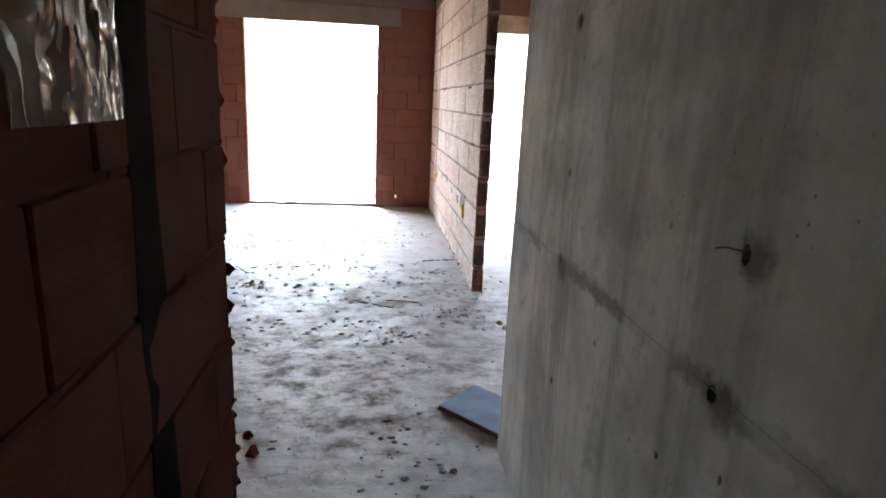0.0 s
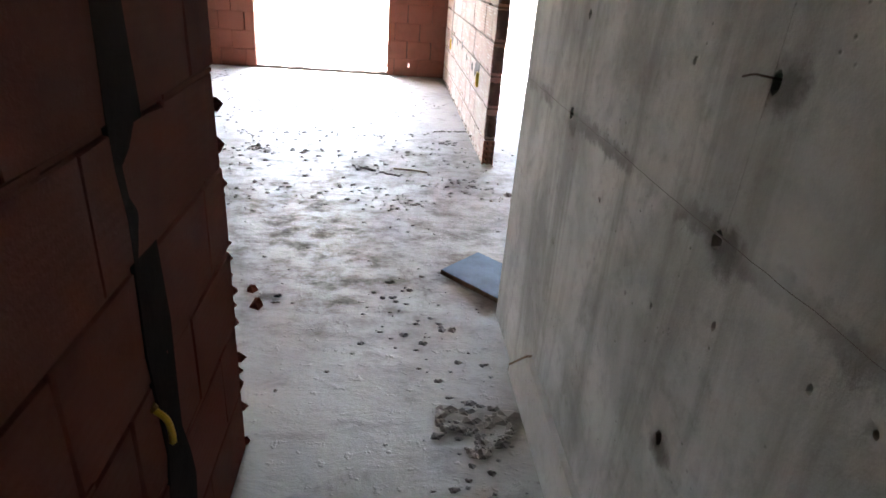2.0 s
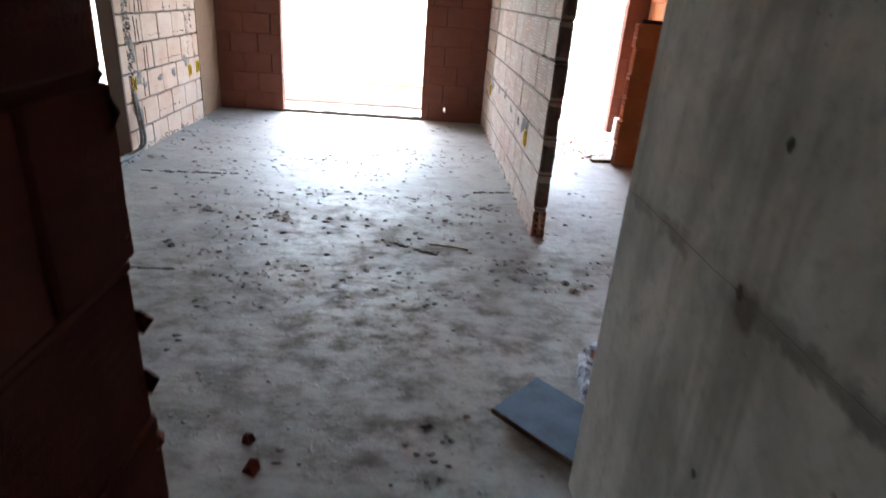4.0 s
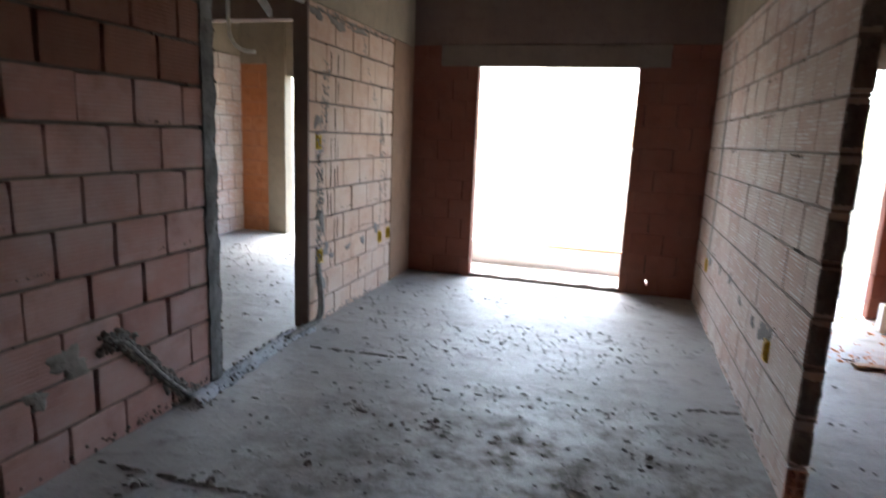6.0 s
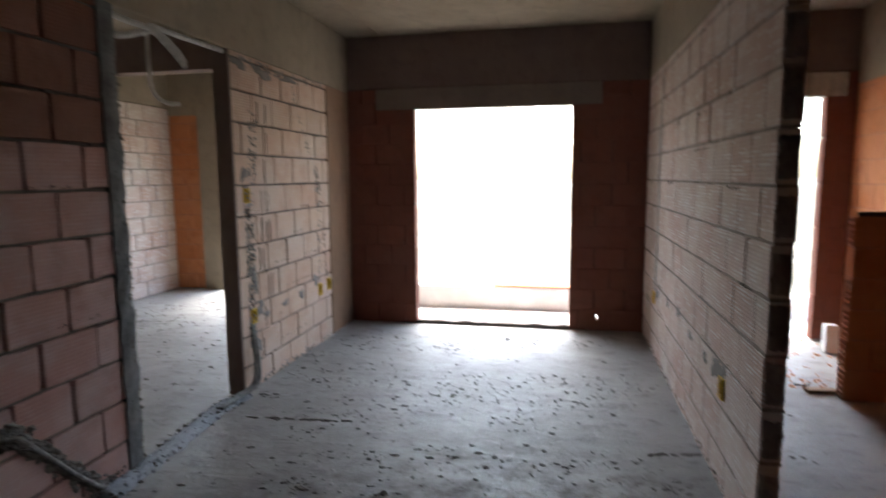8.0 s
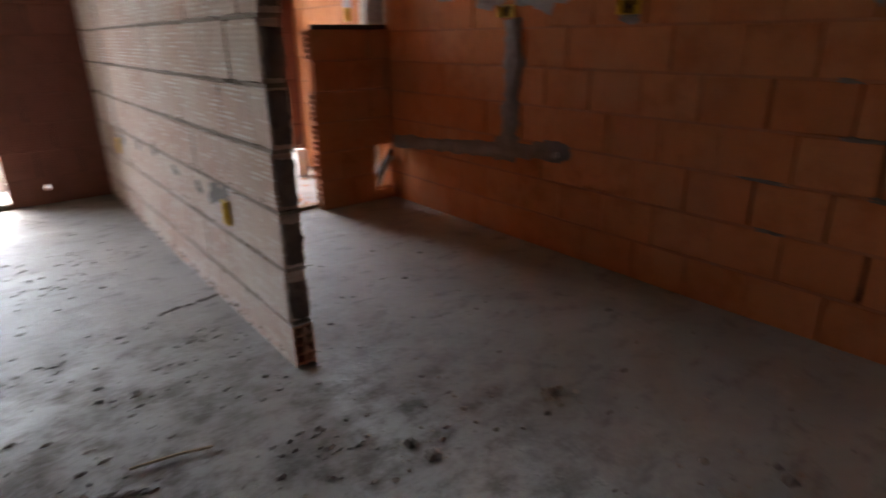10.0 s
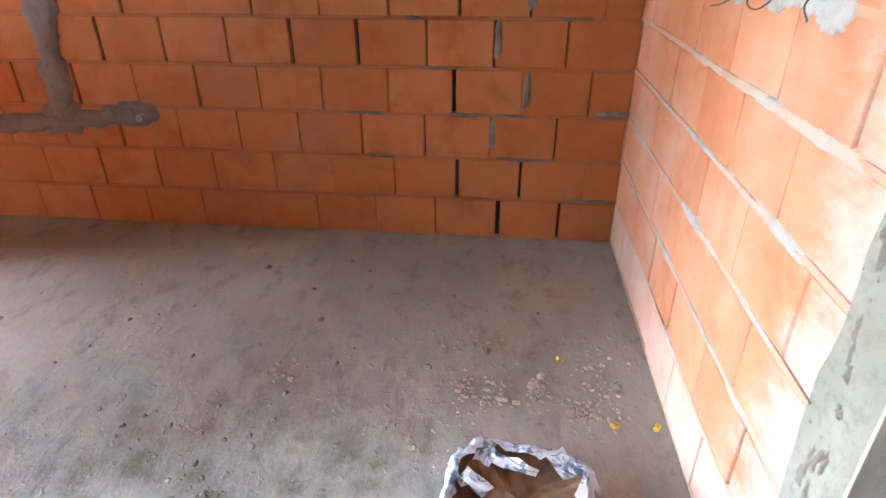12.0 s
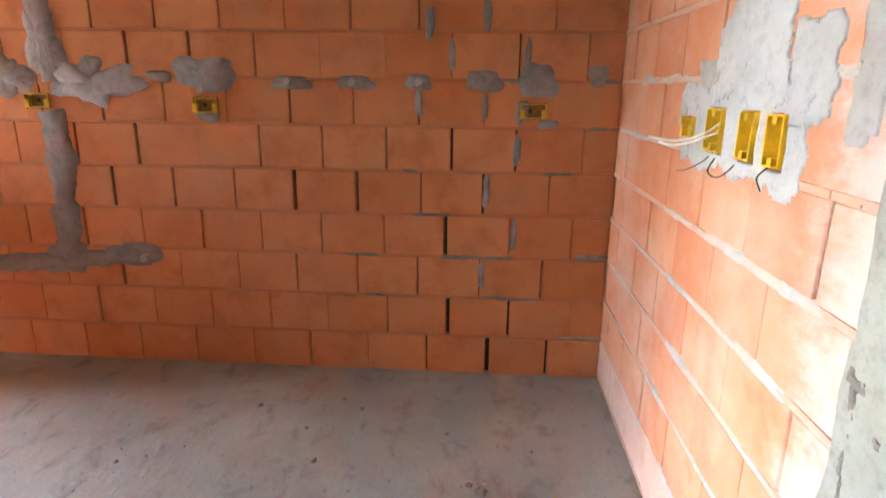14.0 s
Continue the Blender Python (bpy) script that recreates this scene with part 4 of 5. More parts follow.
strip(east, "east", [(6.53, 0.44), (6.0, 0.48), (5.5, 0.51), (5.1, 0.555), (4.87, 0.57)], 0.1, 0.018, 3, PATCH_DIM)
daub(east, "east", 5.12, 1.41, 0.24, 0.2, 0.016, 1, rough=0.5)
daub(east, "east", 5.48, 1.40, 0.26, 0.14, 0.014, 2, rough=0.4)
daub(east, "east", 5.27, 1.52, 0.2, 0.2, 0.014, 3)
daub(east, "east", 5.33, 0.55, 0.24, 0.2, 0.014, 4, PATCH_DIM)
daub(east, "east", 4.94, 0.575, 0.24, 0.12, 0.014, 5, PATCH_DIM)
daub(east, "east", 4.745, 1.43, 0.13, 0.055, 0.01, 6)
daub(east, "east", 4.53, 1.44, 0.28, 0.17, 0.018, 7)
daub(east, "east", 4.53, 1.25, 0.12, 0.05, 0.008, 17)
daub(east, "east", 4.131, 1.408, 0.18, 0.07, 0.012, 8)
daub(east, "east", 3.832, 1.411, 0.18, 0.065, 0.012, 9)
daub(east, "east", 3.549, 1.416, 0.13, 0.07, 0.012, 10)
daub(east, "east", 3.549, 1.325, 0.035, 0.13, 0.005, 11)
daub(east, "east", 3.254, 1.424, 0.18, 0.1, 0.014, 12)
daub(east, "east", 3.25, 1.315, 0.03, 0.14, 0.005, 13)
daub(east, "east", 3.02, 1.425, 0.17, 0.17, 0.014, 14)
daub(east, "east", 3.09, 1.29, 0.06, 0.13, 0.006, 15)
daub(east, "east", 2.97, 1.24, 0.1, 0.05, 0.006, 16)
for k, (a, z, w, h) in enumerate(((3.233, 0.93, 0.035, 0.15), (3.1, 0.72, 0.035, 0.16), (3.246, 0.52, 0.035, 0.14), (3.1, 1.12, 0.04, 0.15), (3.4, 1.53, 0.035, 0.16), (3.07, 1.53, 0.035, 0.16), (2.75, 0.21, 0.25, 0.02), (2.72, 0.63, 0.2, 0.022), (2.76, 1.45, 0.1, 0.1), (3.5, 1.66, 0.04, 0.16), (3.25, 1.7, 0.04, 0.16))):
    daub(east, "east", a, z, w, h, 0.004, 20 + k)
daub(east, "east", 7.13, 1.44, 0.14, 0.1, 0.014, 31, PATCH_PALE)
daub(east, "east", 5.06, 1.39, 0.36, 0.2, 0.022, 41, PATCH_BLUE, 0.6)
daub(east, "east", 5.5, 1.44, 0.22, 0.16, 0.018, 42, PATCH_BLUE, 0.5)
daub(east, "east", 5.3, 1.6, 0.15, 0.24, 0.018, 43, PATCH_BLUE, 0.4)
daub(east, "east", 5.9, 1.42, 0.2, 0.07, 0.012, 32)

# switch wall


def spread(wall, face, a0, a1, z0, z1, thick, seed, material, holes=()):
    """Thin mortar trowelled round wall boxes: uneven outline, left open at the boxes."""
    bm = bmesh.new()
    d = 0.007
    na, nz = int((a1 - a0) / d), int((z1 - z0) / d)
    made = {}

    def vert(i, j):
        if (i, j) not in made:
            a, z = a0 + i * d, z0 + j * d
            up = thick * (1 + 0.5 * noise.noise(Vector((a * 30, z * 30, seed))))
            made[i, j] = bm.verts.new(on_wall(face, a, z) @ Vector((0, 0, up)))
        return made[i, j]

    for i in range(na):
        for j in range(nz):
            a, z = a0 + (i + 0.5) * d, z0 + (j + 0.5) * d
            u, v = (a - a0) / (a1 - a0) * 2 - 1, (z - z0) / (z1 - z0) * 2 - 1
            if max(abs(u), abs(v)) ** 2 + 0.75 * noise.fractal(Vector((a * 9, z * 9, seed)), 0.8, 2.1, 3) > 0.82:
                continue
            if any(h[0] < a < h[1] and h[2] < z < h[3] for h in holes):
                continue
            bm.faces.new((vert(i, j), vert(i + 1, j), vert(i + 1, j + 1), vert(i, j + 1)))
    rim = [e for e in bm.edges if e.is_boundary]
    out = bmesh.ops.extrude_edge_only(bm, edges=rim)
    n = on_wall(face, 0, 0).to_3x3() @ Vector((0, 0, 1))
    for g in out["geom"]:
        if isinstance(g, bmesh.types.BMVert):
            g.co -= n * (thick + 0.006)
    return part("mortar_patch", bm, material, wall, smooth=True)


sw_holes = [(a - w / 2 - 0.004, a + w / 2 + 0.004, z - h / 2 - 0.004, z + h / 2 + 0.004) for a, z, w, h in box_sw]
spread(south, "south", 0.1, 0.86, 1.18, 1.42, 0.004, 3, PATCH_PALE, sw_holes)
spread(south, "south", 0.2, 0.6, 1.36, 1.95, 0.005, 8, PATCH_PALE)
spread(south, "south", 0.26, 0.54, 1.85, 2.4, 0.005, 9, PATCH_PALE)
spread(south, "south", 0.04, 0.22, 1.33, 1.54, 0.005, 12, PATCH_PALE)
spread(south, "south", -0.09, 0.0, 1.31, 1.62, 0.006, 14, PATCH_BLUE)
spread(south, "south", -0.08, 0.04, 1.6, 2.38, 0.006, 15, PATCH_PALE)
spread(south, "south", 0.5, 0.74, 1.39, 1.48, 0.004, 16, PATCH_BLUE)

for k in range(64):
    a, row = RNG.uniform(-0.05, 1.6), RNG.randint(1, 7)
    if not (row == 6 and 0.0 < a < 0.95):
        daub(south, "south", a, 0.01 + 0.2035 * row - 0.007, RNG.uniform(0.08, 0.32), RNG.uniform(0.016, 0.034), 0.0026, 160 + k, MORTAR_LIME if k % 3 else PATCH_PALE, 0.45)
# living room walls
crumble(west, "west", [(6.09, 0.3), (6.1, 0.7), (6.11, 1.0), (6.1, 1.3), (6.17, 1.6), (6.21, 1.95)], 0.1, 240, 0.015, 7, MORTAR)
crumble(west, "west", [(6.07, 0.3), (6.09, 0.62), (6.12, 1.0), (6.1, 1.3)], 0.07, 60, 0.013, 8, MORTAR_DARK, 0.5)
crumble(west, "west", [(7.29, 0.56), (7.31, 0.9), (7.3, 1.3), (7.25, 1.6), (6.95, 2.05), (6.86, 2.3)], 0.05, 130, 0.011, 11, MORTAR)
crumble(west, "west", [(7.46, 0.56), (7.4, 1.0), (7.34, 1.4), (7.29, 1.6)], 0.05, 90, 0.011, 12, MORTAR_DARK)
crumble(west, "west", [(6.0, 2.33), (6.5, 2.32), (7.0, 2.34), (7.5, 2.35)], 0.06, 90, 0.016, 13, MORTAR)
crumble(west, "west", [(2.5, 0.03), (3.4, 0.03), (4.2, 0.03), (4.75, 0.03)], 0.05, 120, 0.012, 14, MORTAR_DARK)
crumble(west, "west", [(6.0, 0.02), (6.6, 0.02), (7.5, 0.02)], 0.05, 70, 0.012, 15, MORTAR)
crumble(partition, "part", [(4.8, 0.02), (6.2, 0.02), (8.0, 0.02)], 0.04, 80, 0.012, 16, MORTAR_DARK)
for k in range(44):
    a, row = RNG.uniform(2.3, 7.5), RNG.randint(1, 10)
    if not 4.7 < a < 6.0:
        crumble(west, "west", [(a - 0.12, 0.05 + 0.206 * row - 0.005), (a + 0.12, 0.05 + 0.206 * row - 0.005)], 0.012, 9, 0.007, 200 + k, MORTAR_DARK)
for k, (a, z, w, h) in enumerate(((6.2, 0.56, 0.12, 0.1), (6.3, 0.5, 0.08, 0.06), (6.6, 0.52, 0.1, 0.06), (6.9, 0.53, 0.1, 0.07), (7.2, 0.6, 0.1, 0.12), (6.14, 0.8, 0.08, 0.2), (6.15, 0.3, 0.1, 0.12), (6.06, 1.55, 0.1, 0.1), (3.9, 0.47, 0.2, 0.13), (3.75, 0.36, 0.1, 0.1), (6.05, 2.3, 0.2, 0.07), (6.4, 2.28, 0.3, 0.07), (6.8, 2.3, 0.25, 0.06))):
    daub(west, "west", a, z, w, h, 0.008, 80 + k, PATCH_MID, 0.55)
for k, (a, z, w, h) in enumerate(((5.36, 0.55, 0.2, 0.13), (5.24, 0.58, 0.09, 0.06), (5.62, 0.53, 0.08, 0.06), (6.0, 0.55, 0.1, 0.06), (6.4, 0.6, 0.08, 0.08), (6.8, 0.58, 0.1, 0.08), (7.3, 0.55, 0.12, 0.1))):
    daub(partition, "part", a, z, w, h, 0.006, 100 + k, PATCH_MID, 0.6)
strip(partition, "part", [(7.42, 0.56), (7.38, 1.1), (7.4, 1.6), (7.35, 2.3)], 0.05, 0.008, 14, MORTAR)

crumble(west, "west", [(4.85, 0.05), (4.86, 0.8), (4.855, 1.6), (4.85, 2.3)], 0.075, 170, 0.014, 41, JAMB_MORTAR, 0.6)
crumble(west, "west", [(4.9, 0.05), (4.895, 0.8), (4.9, 1.6), (4.895, 2.3)], 0.03, 90, 0.012, 42, MORTAR_DARK, 0.7)
for k in range(26):
    a, row = RNG.uniform(4.75, 7.9), RNG.randint(1, 10)
    crumble(partition, "part", [(a - 0.1, 0.02 + 0.206 * row - 0.005), (a + 0.1, 0.02 + 0.206 * row - 0.005)], 0.012, 9, 0.007, 300 + k, MORTAR_DARK)

# thin dark strips on the face paint the shade of cut grooves
rng = random.Random(18)
for k in range(1, 10):
    for a in (6.235, 6.285, 6.35, 6.4):
        if rng.random() < 0.45:
            z = -0.03 + 0.215 * k + 0.01
            strip(west_far, "west", [(a + rng.uniform(-0.01, 0.01), z), (a, z + 0.09), (a + rng.uniform(-0.008, 0.008), z + rng.uniform(0.13, 0.18))], 0.011, 0.003, 60 + k, CORE, "chase_groove")
for k in range(16):
    daub(east, "east", 2.7 + 1.3 * rng.random() ** 2, 0.2045 * rng.randint(1, 7) - 0.005, rng.uniform(0.08, 0.26), rng.uniform(0.014, 0.024), 0.003, 700 + k, PATCH_DIM, 0.5)

# ---- electrical boxes ----
for a, z in box_lb:
    wall_box("west", a, z, 0.066, 0.106, "yellow plastic electrical box set in the pale block wall")
for a, z in ((5.246, 0.491), (7.45, 0.49)):
    wall_box("part", a, z, 0.066, 0.106, "yellow plastic electrical box set in the partition wall")
for a, z in box_kw:
    wall_box("east", a, z, 0.118, 0.066, "yellow plastic outlet box lying sideways in the kitchen wall", turn=RNG.uniform(-2, 2))
wall_box("east", 7.131, 1.35, 0.066, 0.106, "yellow plastic outlet box in the laundry wall")
for a, z, w, h in box_sw:
    wall_box("south", a, z, w, h, "yellow plastic switch box set in pale mortar", turn=RNG.uniform(-3, 3), proud=0.014, inside=YELLOW)


def wires(label, lines, material, radius, category="wire"):
    root = thing("cable", lines[0][0], label, category)
    inv = Vector(lines[0][0])
    for keys in lines:
        bm = bmesh.new()
        tube(bm, [Vector(p) - inv for p in curve_points(keys, 8)], radius, 6)
        part("strand", bm, material, root, smooth=True)
    return root


wires("white electric wires hanging out of the switch boxes", [
    [(0.540, YS - 0.012, 1.325), (0.570, YS + 0.03, 1.285), (0.660, YS + 0.07, 1.26), (0.780, YS + 0.11, 1.262)],
    [(0.540, YS - 0.012, 1.30), (0.580, YS + 0.04, 1.268), (0.670, YS + 0.075, 1.247), (0.740, YS + 0.09, 1.25)]], WHITE_PVC, 0.0035)
wires("thin black wires drooping below the switch boxes", [
    [(0.570, YS - 0.012, 1.25), (0.600, YS + 0.012, 1.21), (0.700, YS + 0.02, 1.175), (0.800, YS + 0.015, 1.16)],
    [(0.540, YS - 0.012, 1.25), (0.530, YS + 0.02, 1.20), (0.490, YS + 0.02, 1.185), (0.430, YS + 0.018, 1.2), (0.400, YS - 0.012, 1.25)],
    [(0.250, YS - 0.012, 1.25), (0.250, YS + 0.02, 1.22), (0.240, YS + 0.014, 1.19)]], BLACK_WIRE, 0.0018)


def pipe_stub(a, z):
    root = new("water_outlet")
    root.matrix_basis = on_wall("east", a, z)
    tagged(root, "capped white plastic water outlet in grey mortar", "pipe")
    bm = bmesh.new()
    tube(bm, [(0, 0, -0.01), (0, 0, 0.02), (0, 0, 0.036)], 0.014, 14)
    nipple = part("pipe_end", bm, WHITE_PVC, root, smooth=False)
    bm = bmesh.new()
    tube(bm, [(0, 0, 0.036), (0, 0, 0.046)], 0.018, 14)
    part("cap", bm, DUSTY_PVC, nipple)
    return root


for a, z in ((4.905, 0.566), (4.138, 1.414), (3.844, 1.413), (3.547, 1.415), (4.54, 1.372)):
    pipe_stub(a, z)

# ---- living room things ----
chase = [(4.13, 0.49), (4.2, 0.46), (4.3, 0.35), (4.45, 0.18), (4.58, 0.05), (4.66, 0.0)]
strip(west, "west", chase, 0.075, 0.004, 21, MORTAR_DARK, "chase_bed")
crumble(west, "west", chase, 0.085, 240, 0.019, 22, PATCH_MID, 0.6, "conduit_mortar")
crumble(west, "west", [(a, z + 0.02) for a, z in chase], 0.03, 90, 0.016, 24, PATCH, 0.9, "chase_ridge")
bm = bmesh.new()
tube(bm, [on_wall("west", p.x, p.y, 0.01) @ Vector() for p in curve_points([(a, z, 0) for a, z in chase], 14)], 0.012, 8, 0.1)
part("conduit_hose", bm, GREY_CONDUIT, west)
crumble(west, "west", [(4.08, 0.5), (4.2, 0.47)], 0.09, 26, 0.02, 23, MORTAR_DARK, 0.6)


def floor_conduit():
    root = thing("floor_conduit", (XW, 4.6, 0), "corrugated conduit bedded in mortar across the doorway floor", "conduit")
    base = Vector((XW, 4.6, 0))
    keys = [(XW + 0.05, 4.58, 0.02), (XW + 0.04, 4.9, 0.012), (XW + 0.0, 5.3, 0.012), (XW - 0.02, 5.65, 0.014), (XW + 0.0, 5.9, 0.03)]
    bm = bmesh.new()
    pts = curve_points([Vector(p) - base for p in keys], 14)
    rows = []
    for p in pts:
        row = []
        for k in range(9):
            f = k / 4 - 1
            w = 0.075 * (1 + 0.4 * noise.noise(Vector((p.y * 9, f * 2, 5))))
            up = 0.034 * (1 - abs(f) ** 2) * (1 + 0.5 * noise.noise(Vector((p.y * 15, f * 4, 1)))) - 0.006
            row.append(bm.verts.new((p.x + f * w, p.y, up)))
        rows.append(row)
    for r0, r1 in zip(rows, rows[1:]):
        for k in range(8):
            bm.faces.new((r0[k], r0[k + 1], r1[k + 1], r1[k]))
    part("mortar_ridge", bm, PATCH_PALE, root, "pale rough mortar ridge", True)
    rng = random.Random(44)
    for name, count, size, wide, mat in (("mortar_lumps", 130, 0.016, 0.075, PATCH_PALE), ("dark_lumps", 60, 0.013, 0.1, MORTAR_DARK)):
        bm = bmesh.new()
        for _ in range(count):
            p = pts[rng.randrange(len(pts))]
            f = rng.uniform(-1, 1)
            m = pose(p.x + f * wide, p.y + rng.uniform(-0.02, 0.02), max(0.0, 0.022 * (1 - f * f)), 0, 0, rng.uniform(0, 360))
            for v in lumpy(bm, rng, size * rng.uniform(0.5, 1.4), 0.55):
                v.co = m @ v.co
        tagged(part(name, bm, mat, root), kind="stuff")
    for n, off in enumerate((0.0, 0.028)):
        bm = bmesh.new()
        keys = [(XW + off, 5.6, 0.03), (XW + 0.015 + off, 5.85, 0.035), (XW + 0.045 + off, 5.99, 0.07), (XW + 0.04 + off, 6.03, 0.2), (XW + 0.012, 6.06 + off, 0.4), (XW - 0.01, 6.09, 0.49)]
        tube(bm, [p - base for p in curve_points(keys, 16)], 0.0125, 8, 0.1)
        part("corrugated_hose", bm, GREY_CONDUIT, root)
    return root


floor_conduit()


def loose_conduits(name, label, lines, radius=0.014):
    base = Vector(lines[0][0])
    root = thing(name, base, label, "conduit")
    for keys in lines:
        bm = bmesh.new()
        tube(bm, [p - base for p in curve_points(keys, 12)], radius, 8, 0.09)
        part("corrugated_hose", bm, PALE_CONDUIT, root)
    return root


loose_conduits("door_conduit", "pale flexible conduits hanging under the door beam", [
    [(-3.06, 4.88, 2.352), (-3.05, 5.05, 2.338), (-3.04, 5.28, 2.33), (-3.03, 5.42, 2.27), (-3.02, 5.5, 2.2)],
    [(-3.09, 4.89, 2.24), (-3.07, 5.05, 2.26), (-3.06, 5.2, 2.31), (-3.05, 5.35, 2.352)],
    [(-3.05, 5.25, 2.354), (-3.04, 5.5, 2.35), (-3.03, 5.75, 2.35), (-3.03, 5.92, 2.352)],
    [(-3.04, 5.22, 2.35), (-3.02, 5.36, 2.26), (-3.0, 5.47, 2.17)]], 0.016)
loose_conduits("ceiling_conduit", "flexible conduit hooking down from the bedroom ceiling", [
    [(-4.79, 7.5, TOP - 0.004), (-4.79, 7.5, 2.6), (-4.77, 7.5, 2.4), (-4.70, 7.5, 2.30), (-4.6, 7.5, 2.25), (-4.48, 7.5, 2.24)]], 0.02)

lamp_box = thing("ceiling_box", (-1.514, 6.581, TOP), "small dark octagonal lamp box in the concrete ceiling", "electrical box")
bm = bmesh.new()
for r0, r1, z0, z1 in ((0.05, 0.05, 0.0, -0.008), (0.05, 0.042, -0.008, -0.008), (0.042, 0.042, -0.008, 0.004)):
    a = [bm.verts.new((r0 * math.cos(math.pi * i / 4), r0 * math.sin(math.pi * i / 4), z0)) for i in range(8)]
    b = [bm.verts.new((r1 * math.cos(math.pi * i / 4), r1 * math.sin(math.pi * i / 4), z1)) for i in range(8)]
    for i in range(8):
        bm.faces.new((a[i], a[(i + 1) % 8], b[(i + 1) % 8], b[i]))
part("box_rim", bm, DARK_HOLE, lamp_box)
# flat black disc stands in for the shade inside the box
bm = bmesh.new()
bmesh.ops.create_circle(bm, cap_ends=True, radius=0.043, segments=8, matrix=pose(0, 0, -0.003))
part("box_back", bm, BLACK_WIRE, lamp_box)

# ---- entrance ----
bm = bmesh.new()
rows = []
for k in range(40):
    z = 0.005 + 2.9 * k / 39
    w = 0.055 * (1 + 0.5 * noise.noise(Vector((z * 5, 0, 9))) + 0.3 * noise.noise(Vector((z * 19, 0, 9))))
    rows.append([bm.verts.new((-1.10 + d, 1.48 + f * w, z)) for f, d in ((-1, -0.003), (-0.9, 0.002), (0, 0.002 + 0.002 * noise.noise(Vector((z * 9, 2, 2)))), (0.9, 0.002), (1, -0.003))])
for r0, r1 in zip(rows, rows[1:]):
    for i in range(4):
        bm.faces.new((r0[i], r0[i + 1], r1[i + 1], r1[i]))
part("mortar_strip", bm, CHASE_STRIP, entry, "near-black strip along the chase")

pouch = thing("plastic_pouch", (-1.088, 1.272, 1.30), "crinkled clear plastic pouch hung on the brick wall", "plastic pouch")
bm = bmesh.new()
n, m = 16, 22
for side in (0, 1):
    g = [[bm.verts.new((0.006 + 0.009 * side * math.sin(math.pi * i / n) + 0.007 * noise.noise(Vector((i * 0.5, j * 0.3, side * 7))),
                        -0.115 + 0.23 * i / n, 0.28 * j / m)) for i in range(n + 1)] for j in range(m + 1)]
    for j in range(m):
        for i in range(n):
            bm.faces.new((g[j][i], g[j][i + 1], g[j + 1][i + 1], g[j + 1][i]))
part("film", bm, FILM, pouch, "clear crinkled film", True)
bm = bmesh.new()
tube(bm, [(-0.014, 0, 0.25), (0.016, 0, 0.255), (0.018, 0, 0.262)], 0.003, 6)
part("nail", bm, STEEL, pouch)

hose = thing("entry_hose", (-1.098, 1.42, 0.5), "short yellow hose sticking out of the dark chase", "hose")
bm = bmesh.new()
tube(bm, curve_points([(-0.004, 0.0, 0.075), (0.014, 0.003, 0.05), (0.017, 0.008, 0.015), (0.014, 0.014, -0.01)], 10), 0.0055, 8, 0.1)
part("corrugated_hose", bm, YELLOW, hose)
bm = bmesh.new()
tube(bm, [(-0.006, 0.0, 0.079), (-0.002, 0.0, 0.0725)], 0.009, 10)
part("hose_collar", bm, BOX_BROWN, hose)

def skirting_board():
    """A dusty board on edge along the foot of the concrete wall, its end slanted to fit the camera's view."""
    root = thing("timber_board", (-0.2825, 1.5, 0), "dusty timber board on edge along the concrete wall", "timber")

    def prism(profile, x0, x1):
        bm = bmesh.new()
        a, b = [[bm.verts.new((x, y, z)) for y, z in profile] for x in (x0, x1)]
        bm.faces.new(a)
        bm.faces.new(b[::-1])
        for k in range(len(profile)):
            m = (k + 1) % len(profile)
            bm.faces.new((a[k], a[m], b[m], b[k]))
        return bm

    part("board_body", prism([(-1.2, 0.0), (0.77, 0.0), (0.77, 0.03), (0.59, 0.195), (-1.2, 0.14)], -0.009, 0.009),
         cement("dusty_timber", (0.5, 0.48, 0.44), (0.42, 0.4, 0.36), (0.32, 0.3, 0.26), 2.0), root)
    part("end_grain", prism([(0.771, 0.004), (0.777, 0.004), (0.777, 0.034), (0.597, 0.199), (0.591, 0.197), (0.771, 0.032)], -0.0085, 0.0085), PLY_EDGE, root, "dark sliver along the slanted end")
    return root


skirting_board()


def board():
    """A plywood form board with a blue face, lying on the floor."""
    root = thing("form_board", (-0.263, 2.925, 0.0), "blue-faced plywood form board lying on the floor", "board", rz=-45)
    bm = bmesh.new()
    box(bm, -0.1775, 0.1775, -0.135, 0.135, 0.004, 0.024)
    part("plywood", bm, PLY_EDGE, root)
    bm = bmesh.new()
    box(bm, -0.1765, 0.1765, -0.134, 0.134, 0.0245, 0.027)
    part("blue_face", bm, BLUE, root, "scuffed blue face film")
    return root


fb = board()
fb.matrix_basis = pose(-0.2545, 2.925, 0.003, 0, 2.0, -45.4)


